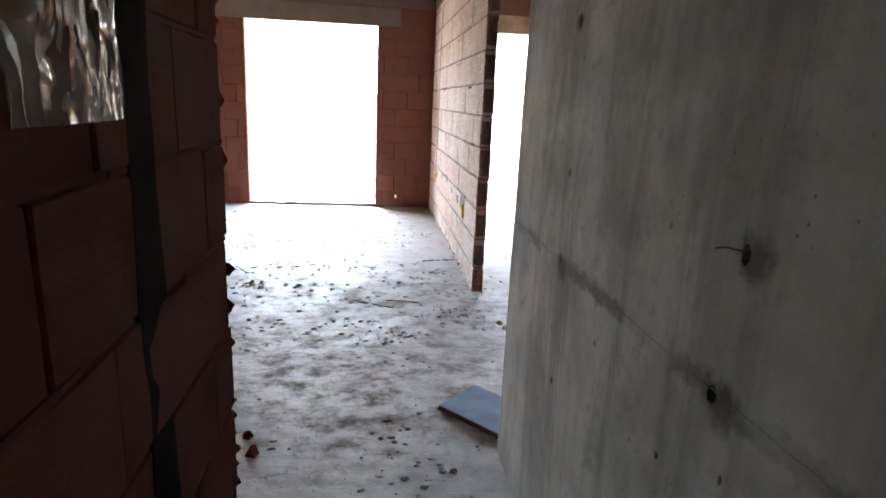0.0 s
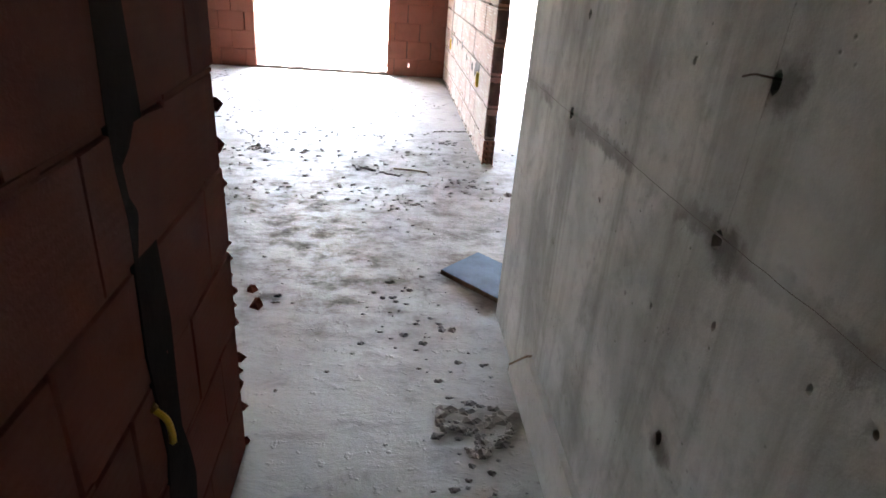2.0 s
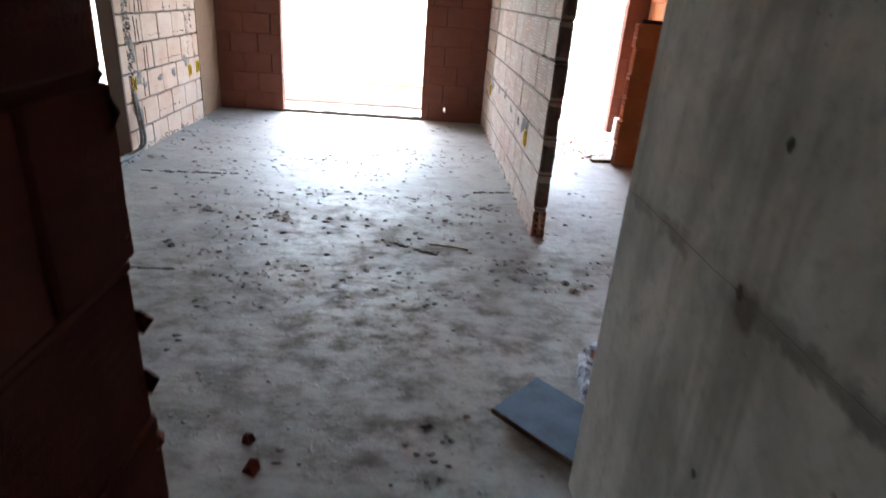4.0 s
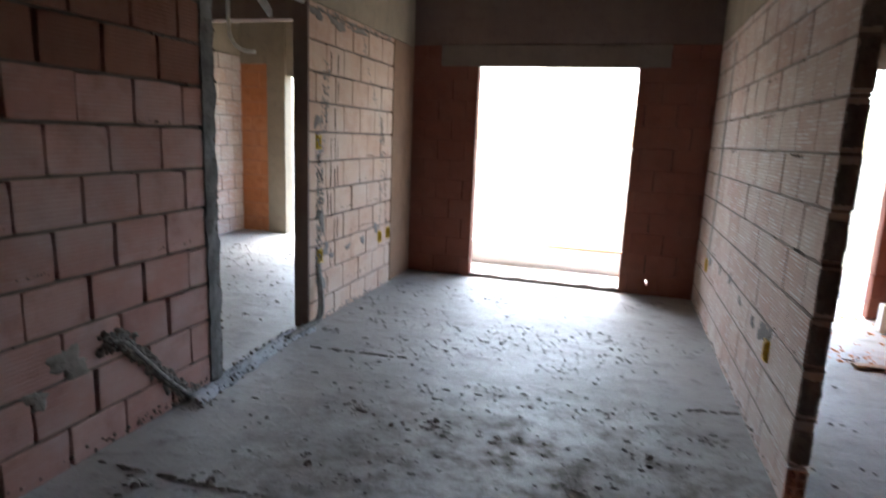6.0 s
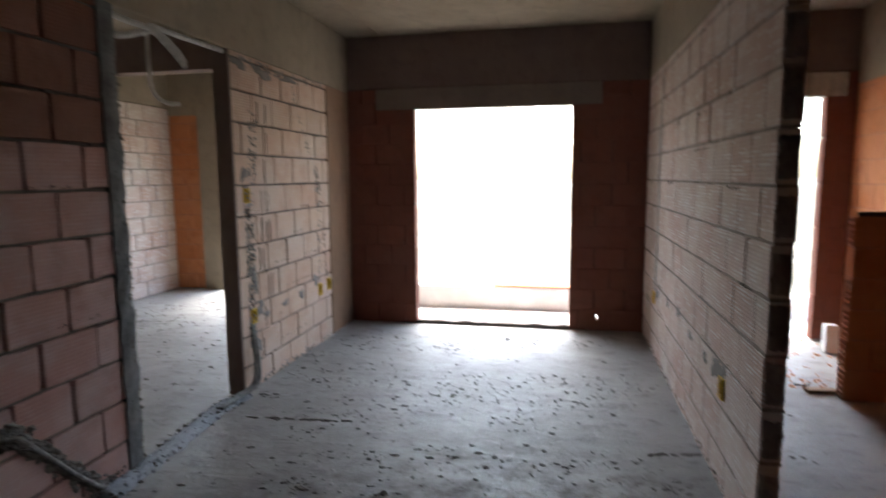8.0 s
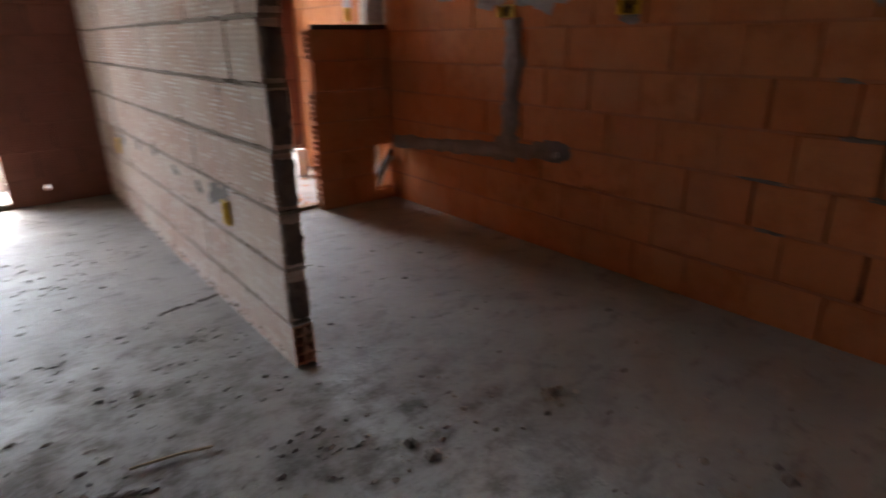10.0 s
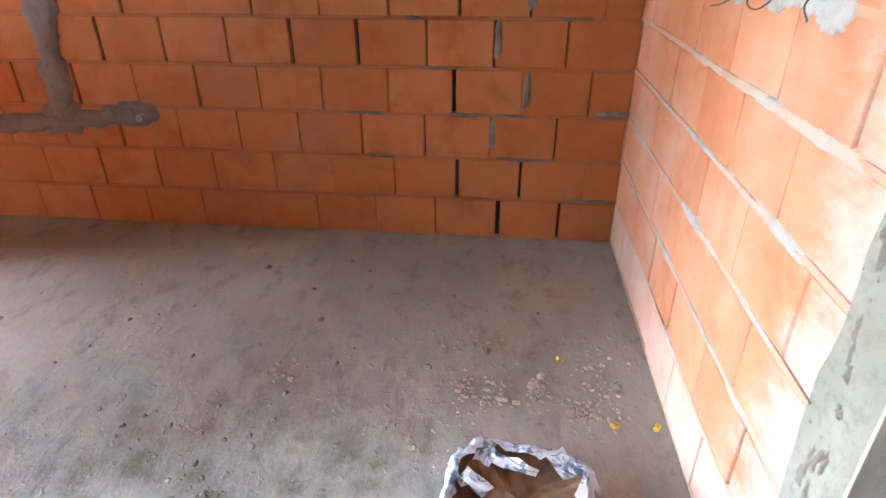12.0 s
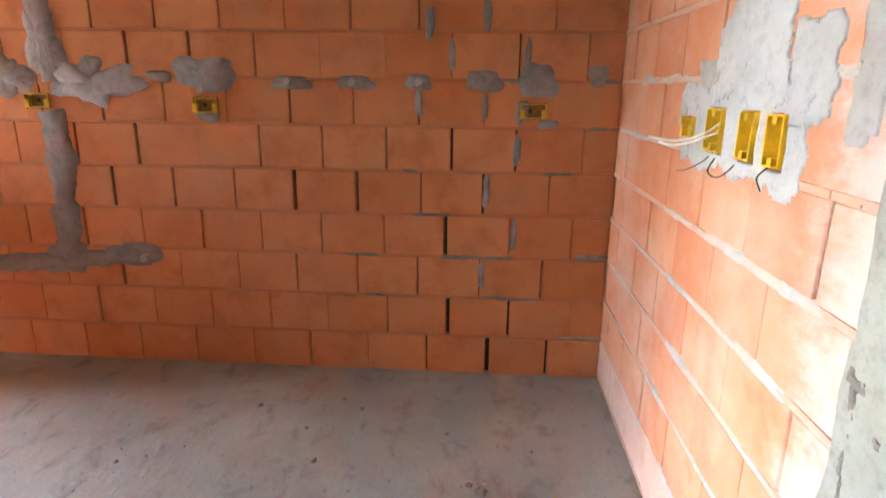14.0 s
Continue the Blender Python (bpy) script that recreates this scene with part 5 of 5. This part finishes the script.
def chunk(bm, rng, c, r, flat=0.6, long=1.0):
    """One broken lump, uneven and faceted."""
    top = [bm.verts.new((c[0] + long * r * rng.uniform(0.2, 0.55) * math.cos(q), c[1] + r * rng.uniform(0.2, 0.55) * math.sin(q), c[2] + r * flat * rng.uniform(0.7, 1.2))) for q in (0.3, 2.4, 4.5)]
    low = [bm.verts.new((c[0] + long * r * rng.uniform(0.6, 1.1) * math.cos(2 * math.pi * i / 5), c[1] + r * rng.uniform(0.6, 1.1) * math.sin(2 * math.pi * i / 5), c[2] - r * 0.25)) for i in range(5)]
    bm.faces.new(top)
    for f in ((0, 1, 0), (1, 2, 1), (2, 3, 1), (3, 4, 2), (4, 0, 2)):
        bm.faces.new((low[f[0]], low[f[1]], top[f[2]]))
    for f in ((1, 0, 1), (3, 1, 2), (0, 2, 0)):
        bm.faces.new((top[f[1]], low[f[0]], top[f[2]]))


def crumbs(name, label, spots, count, size, material, seed, spread, long=1.0):
    """Many small lumps on the floor as one scatter, in clusters round the spots."""
    rng = random.Random(seed)
    bm = bmesh.new()
    for _ in range(count):
        sx, sy, sr = rng.choice(spots)
        x, y = rng.gauss(sx, sr * spread), rng.gauss(sy, sr * spread * 0.7)
        if not inside(x, y) or (y < 3.4 and x < -0.35 and "corridor" not in name and rng.random() < 0.7):
            continue
        r = size * rng.choice((0.5, 0.6, 0.8, 1.0, 1.4, 2.0)) * rng.uniform(0.6, 1.1)
        chunk(bm, rng, (x, y, r * 0.1), r, 0.32, rng.uniform(1.0, long))
    return tagged(part(name, bm, material), label, "debris", kind="stuff")


def inside(x, y):
    if x < XW - 0.15:
        return -6.0 < x and 4.6 < y < 9.4
    if XC - 0.05 < x < XE - 0.02 and y > YS + 0.03 and y < YN:
        return not (XP - 0.02 < x < 0.06 and y > 4.63) and not (1.03 < x and 6.52 < y < 6.68)
    if XW + 0.02 < x < XP and YS < y < YN:
        return True
    return -1.08 < x < XC - 0.06 and 0.3 < y <= YS


clods = [(RNG.uniform(-2.2, -0.15), RNG.uniform(3.7, 5.4), RNG.uniform(0.05, 0.16)) for _ in range(34)]
living = [(RNG.uniform(-2.8, -0.2), RNG.uniform(2.3, 7.8), RNG.uniform(0.1, 0.5)) for _ in range(46)] + [(-1.64, 4.85, 0.2), (-2.37, 3.99, 0.12), (-2.06, 4.25, 0.1), (-2.62, 3.67, 0.1), (-2.64, 3.86, 0.1), (-0.26, 4.86, 0.25), (-0.7, 4.39, 0.3), (-0.3, 4.2, 0.3), (-2.9, 6.9, 0.12), (-2.9, 7.4, 0.1), (-2.92, 4.62, 0.05), (-2.9, 4.55, 0.06), (-2.85, 5.95, 0.08)]
crumbs("floor_clods", "flattened clods of grey mortar trodden over the floor", clods, 420, 0.009, SCREED, 29, 0.9, 2.2)
crumbs("mortar_crumbs", "grey mortar crumbs strewn over the living room floor", living + [(RNG.uniform(-2.8, -0.2), RNG.uniform(5.2, 7.9), RNG.uniform(0.15, 0.4)) for _ in range(30)], 1700, 0.0075, SCREED, 21, 0.7, 2.4)
crumbs("dark_crumbs", "dark dirt crumbs trodden into the floor", living + [(0.1, 4.0, 0.25), (-0.6, 3.4, 0.5), (-1.2, 3.0, 0.5)], 170, 0.0075, PATCH_MID, 22, 0.6, 2.4)
kitchen = [(0.552, 3.286, 0.1), (0.55, 3.18, 0.09), (0.545, 3.05, 0.09), (0.5, 2.93, 0.09), (0.47, 2.82, 0.08), (0.6, 2.8, 0.15), (0.3, 3.3, 0.2), (0.58, 3.93, 0.08), (0.03, 3.98, 0.12), (0.58, 3.05, 0.05), (0.56, 3.27, 0.05), (0.48, 2.9, 0.05), (0.9, 3.3, 0.5), (1.62, 3.4, 0.06), (0.3, 4.2, 0.4)]
crumbs("kitchen_crumbs", "pale mortar crumbs on the kitchen floor", kitchen, 520, 0.009, cement("pale_crumbs", (0.4, 0.36, 0.31), (0.31, 0.27, 0.23), (0.2, 0.17, 0.14), 3.0), 23, 0.5)
crumbs("kitchen_dirt", "dark crumbs trodden over the kitchen floor", [(0.9, 5.0, 0.6), (0.4, 4.6, 0.4), (0.9, 3.7, 0.5), (0.5, 5.6, 0.4)], 90, 0.007, PATCH_MID, 28, 0.9, 2.2)
crumbs("bedroom_crumbs", "mortar crumbs and dirt on the bedroom floor", [(RNG.uniform(-5.6, -3.5), RNG.uniform(5.5, 9.2), 0.4) for _ in range(24)], 900, 0.011, PATCH_MID, 27, 1.0)
crumbs("laundry_rubble", "broken clay bits by the laundry opening", [(0.9, 6.95, 0.2), (0.95, 7.6, 0.3), (1.2, 8.05, 0.15)], 160, 0.014, CLAY_RED, 24, 0.9)
crumbs("corridor_rubble", "broken mortar rubble beside the concrete wall", [(-0.54, 2.0, 0.05), (-0.36, 1.96, 0.05), (-0.44, 2.11, 0.05), (-0.45, 1.9, 0.06), (-0.36, 1.7, 0.1), (-0.4, 2.3, 0.12), (-0.6, 2.5, 0.15), (-0.7, 2.75, 0.12)], 110, 0.0105, PATCH, 25, 0.8, 1.7)
crumbs("corridor_dirt", "dark crumbs along the corridor floor", [(-0.8, 2.9, 0.4), (-0.5, 2.4, 0.2), (-0.7, 2.2, 0.3), (-0.4, 1.8, 0.12), (-0.6, 3.2, 0.4)], 26, 0.0075, PATCH_MID, 26, 0.9, 2.0)


def floor_seam(x0, x1, y0, y1, seed):
    """A broken line of mortar lumps where two strips of screed meet."""
    rng = random.Random(seed)
    bm = bmesh.new()
    for k in range(int((x1 - x0) / 0.008)):
        f = rng.random()
        if noise.noise(Vector((f * 9, seed, 0))) > 0.25:
            continue
        chunk(bm, rng, (x0 + (x1 - x0) * f, y0 + (y1 - y0) * f + rng.gauss(0, 0.006), 0.0015), rng.uniform(0.004, 0.013), 0.4, 2.2)
    return tagged(part("screed_seam", bm, PATCH_MID), "rough grey seam between two strips of screed", "debris", kind="stuff")


floor_seam(-2.92, -1.95, 3.95, 3.975, 1)
floor_seam(-2.8, -2.1, 5.57, 5.63, 2)
floor_seam(-0.95, -0.62, 4.5, 4.3, 3)
floor_seam(-0.34, -0.07, 5.5, 5.55, 4)

# broken-out patch of screed in the corridor
bm = bmesh.new()
rng = random.Random(12)
for i in range(34):
    q = 2 * math.pi * rng.random()
    if 0.9 < q < 1.5 or 3.9 < q < 4.3:
        continue
    rr = rng.uniform(0.82, 1.2)
    chunk(bm, rng, (-0.445 + 0.105 * rr * math.cos(q), 2.005 + 0.115 * rr * math.sin(q), 0.003), rng.choice((0.009, 0.014, 0.02, 0.03, 0.04)), rng.uniform(0.14, 0.3), rng.uniform(0.8, 1.6))
for i in range(9):
    chunk(bm, rng, (-0.445 + rng.uniform(-0.06, 0.06), 2.005 + rng.uniform(-0.07, 0.07), 0.002), rng.uniform(0.012, 0.04), 0.22, 1.3)
tagged(part("broken_mortar", bm, MORTAR), "ring of broken mortar on the corridor floor", "rubble", kind="stuff")


def lump(name, x, y, r, material, label, category, seed, flat=0.6):
    rng = random.Random(seed)
    bm = bmesh.new()
    chunk(bm, rng, (0, 0, r * 0.2), r, flat)
    ob = part(name, bm, material)
    ob.location = (x, y, 0)
    return tagged(ob, label, category, "floor debris")


for k, (x, y, r) in enumerate(((-1.265, 2.8, 0.028), (-1.22, 2.68, 0.038))):
    lump("brick_fragment", x, y, r, CLAY_DARK, "broken clay brick fragment on the floor", "brick fragment", k)
for k, (x, y, r) in enumerate(((0.763, 3.23, 0.03), (0.80, 3.27, 0.018), (0.576, 3.925, 0.02), (0.62, 2.78, 0.022), (0.05, 3.94, 0.03), (0.03, 4.03, 0.026), (-1.64, 4.85, 0.022), (-2.37, 3.99, 0.03), (-2.06, 4.25, 0.03), (-2.62, 3.68, 0.035), (-2.64, 3.86, 0.03))):
    lump("mortar_lump", x, y, r, PATCH_DIM if k % 2 else PATCH_MID, "lump of dried grey mortar on the floor", "mortar lump", 30 + k, 0.5)
stick = thing("wood_splinter", (-0.55, 4.42, 0.004), "thin wood splinter lying on the screed", "wood splinter", rz=-12)
bm = bmesh.new()
tube(bm, [(-0.13, 0, 0.004), (0, 0.004, 0.006), (0.1, -0.003, 0.004)], 0.005, 5)
part("sliver", bm, TIMBER, stick)

for k, (x, y) in enumerate(((0.732, 2.963), (0.427, 2.815), (0.431, 2.69))):
    cap = thing("plastic_plug", (x, y, 0.0), "small yellow plastic plug lying on the floor", "plastic plug", "yellow plugs", RNG.uniform(0, 360))
    bm = bmesh.new()
    tube(bm, [(-0.01, 0, 0.01), (0.006, 0, 0.01), (0.009, 0, 0.01)], 0.0088, 10)
    part("plug_body", bm, OCHRE, cap)
    bm = bmesh.new()
    tube(bm, [(-0.0125, 0, 0.01), (-0.01, 0, 0.01)], 0.01, 10)
    part("plug_collar", bm, OCHRE, cap)


def cement_bag():
    """A torn, half-collapsed paper cement bag: a puffed outer rim round the brown lining."""
    root = thing("cement_bag", (0.066, 3.115, 0), "torn crumpled cement bag, brown paper lining showing", "paper bag", rz=-8)
    hx, hy, n = 0.19, 0.195, 72

    def outline(q):
        c, d = math.cos(q), math.sin(q)
        r = (abs(c) ** 3.4 + abs(d) ** 3.4) ** (-1 / 3.4)
        return c * r * hx, d * r * hy

    def crease(p, k):
        return 1 - 2 * abs(noise.noise(p * k)) - 0.5

    def shell(profile, name, material, label, ragged, wild):
        bm = bmesh.new()
        rings = []
        for m, (f, z) in enumerate(profile):
            ring = []
            for i in range(n):
                q = 2 * math.pi * i / n
                x, y = outline(q)
                g = f
                if m == len(profile) - 1:
                    g += ragged * (noise.noise(Vector((x * 14, y * 14, 3))) + 0.6 * noise.noise(Vector((x * 40, y * 40, 5))))
                p = Vector((x * g, y * g, z))
                swell = 0.02 * noise.noise(Vector((x * 9, y * 9, 1))) * (z > 0.01)
                out = wild * crease(p + Vector((0, 0, 0.5)), 17) + wild * 0.5 * crease(p + Vector((1, 0, 0)), 41)
                k = 1 + (out * 0.9 if z > 0.01 else 0) / max(hx, 0.05)
                ring.append(bm.verts.new((p.x * k, p.y * k, max(z + swell + (out if z > 0.03 else 0), 0.0))))
            rings.append(ring)
        for r0, r1 in zip(rings, rings[1:]):
            for i in range(n):
                j = (i + 1) % n
                bm.faces.new((r0[i], r0[j], r1[j], r1[i]))
        if not ragged:
            bm.faces.new(rings[-1])
        part(name, bm, material, root, label, False)

    shell([(0.97, 0.0), (1.0, 0.015), (1.02, 0.04), (1.01, 0.07), (0.97, 0.09), (0.91, 0.1), (0.85, 0.1), (0.79, 0.094)], "paper_side", BAG_WHITE, "bluish white printed outer paper", 0.14, 0.011)
    shell([(0.9, 0.088), (0.75, 0.08), (0.58, 0.07), (0.4, 0.066), (0.2, 0.068), (0.05, 0.07)], "paper_lining", KRAFT, "brown kraft lining", 0.0, 0.008)
    for k, (x, y, w, h, a) in enumerate(((0.1, 0.02, 0.12, 0.035, 75), (0.135, -0.1, 0.1, 0.06, 35), (0.12, 0.1, 0.07, 0.05, -20), (-0.02, -0.12, 0.07, 0.1, 15), (0.02, 0.115, 0.09, 0.05, 60))):
        bm = bmesh.new()
        g = [[bm.verts.new(((u - 2) * w / 4 * (1 + 0.35 * noise.noise(Vector((u, v, k)))), (v - 2) * h / 4 * (1 + 0.35 * noise.noise(Vector((u, v, k + 9)))),
                            0.094 + 0.018 * noise.noise(Vector((u * 0.9, v * 0.9, k + 4))) + 0.004 * (u + v) % 0.009)) for u in range(5)] for v in range(5)]
        for v in range(4):
            for u in range(4):
                bm.faces.new((g[v][u], g[v][u + 1], g[v + 1][u + 1], g[v + 1][u]))
        bmesh.ops.transform(bm, matrix=pose(x, y, 0, 0, 0, a), verts=bm.verts)
        part("paper_flap", bm, BAG_WHITE, root, "bluish white torn paper flap")
    return root


cement_bag()

# ---- laundry ----


def jug():
    """A ribbed plastic jug standing upside down on the low wall."""
    root = thing("plastic_jug", (1.585, 6.6, 1.27), "translucent ribbed plastic jug standing on the low wall", "jug")
    prof = [(0.0, 0.07), (0.004, 0.082)] + [(0.02 + 0.012 * k, 0.086 if k % 2 else 0.081) for k in range(13)] + [(0.2, 0.085), (0.235, 0.07), (0.262, 0.035), (0.27, 0.022), (0.295, 0.022)]
    bm = bmesh.new()
    rings = [[bm.verts.new((r * math.cos(2 * math.pi * i / 24) * 0.95, r * math.sin(2 * math.pi * i / 24) * 0.55, z)) for i in range(24)] for z, r in prof]
    for r0, r1 in zip(rings, rings[1:]):
        for i in range(24):
            bm.faces.new((r0[i], r0[(i + 1) % 24], r1[(i + 1) % 24], r1[i]))
    bm.faces.new(rings[0][::-1])
    body = part("jug_body", bm, JUG, root, smooth=True)
    bm = bmesh.new()
    tube(bm, [(0, 0, 0.286), (0, 0, 0.31)], 0.026, 14)
    part("cap", bm, WHITE_PVC, body)
    return root


jug()
for k, (x, y, r) in enumerate(((1.648, 6.80, 0.02), (1.652, 6.88, 0.0165))):
    rise = thing("drain_pipe", (x, y, 0), "white plastic riser pipe against the laundry wall", "pipe", "laundry pipes")
    bm = bmesh.new()
    tube(bm, [(0, 0, 0.0), (0, 0, 1.4), (0, 0, TOP - 0.004)], r, 14)
    shaft = part("pipe_body", bm, WHITE_PVC, rise, smooth=True)
    for z in (1.55, 0.5):
        bm = bmesh.new()
        tube(bm, [(0, 0, z), (0, 0, z + 0.05)], r * 1.2, 14)
        part("coupling", bm, WHITE_PVC, shaft)

trap = thing("drain_trap", (1.585, 6.6, 0.08), "black hose and white elbow in the broken hole", "pipe")
bm = bmesh.new()
tube(bm, curve_points([(-0.055, 0.06, 0.0), (-0.03, 0.02, 0.08), (0.02, -0.02, 0.2), (0.075, -0.03, 0.29)], 10), 0.016, 10)
part("black_hose", bm, BLACK_WIRE, trap, smooth=True)
bm = bmesh.new()
tube(bm, curve_points([(0.0, 0.07, 0.0), (0.01, 0.03, 0.1), (0.05, 0.0, 0.2), (0.085, -0.02, 0.24)], 10), 0.024, 12)
part("white_elbow", bm, WHITE_PVC, trap, smooth=True)

# pipe added for the bright lit sliver, placed to fit the camera's view
bm = bmesh.new()
tube(bm, [(0.022, 0.125, -0.08), (0.022, 0.125, 0.2), (0.022, 0.125, 0.4)], 0.027, 14)
part("white_pipe", bm, WHITE_PVC, trap, smooth=True)

post = thing("plaster_offcut", (1.44, 7.75, 0), "pale upright offcut block standing on the floor", "block")
bm = bmesh.new()
box(bm, -0.05, 0.05, -0.045, 0.045, 0.0, 0.24)
bmesh.ops.bevel(bm, geom=list(bm.edges), offset=0.006, segments=2, affect="EDGES")
part("offcut_body", bm, PALE_STONE, post)

plank = thing("loose_plank", (0.97, 6.69, 0.0), "short weathered plank lying in the laundry", "plank", rz=4)
bm = bmesh.new()
box(bm, -0.1, 0.1, -0.035, 0.035, 0.002, 0.026)
bmesh.ops.bevel(bm, geom=list(bm.edges), offset=0.003, segments=1, affect="EDGES")
part("plank_body", bm, TIMBER, plank)
loop = thing("wire_coil", (0.86, 6.72, 0.0), "small loop of dark wire on the floor", "wire")
bm = bmesh.new()
tube(bm, [(0.05 * math.cos(q * 0.5), 0.04 * math.sin(q * 0.5), 0.012 + 0.004 * q) for q in range(14)], 0.004, 6)
part("strand", bm, STEEL, loop)

rail = thing("balcony_plank", (-1.05, 9.2, 0.215), "long reddish plank lying on the balcony kerb", "plank")
bm = bmesh.new()
box(bm, -0.56, 0.56, -0.06, 0.06, 0.0, 0.02)
bmesh.ops.bevel(bm, geom=list(bm.edges), offset=0.003, segments=1, affect="EDGES")
part("plank_body", bm, CLAY_RED, rail)
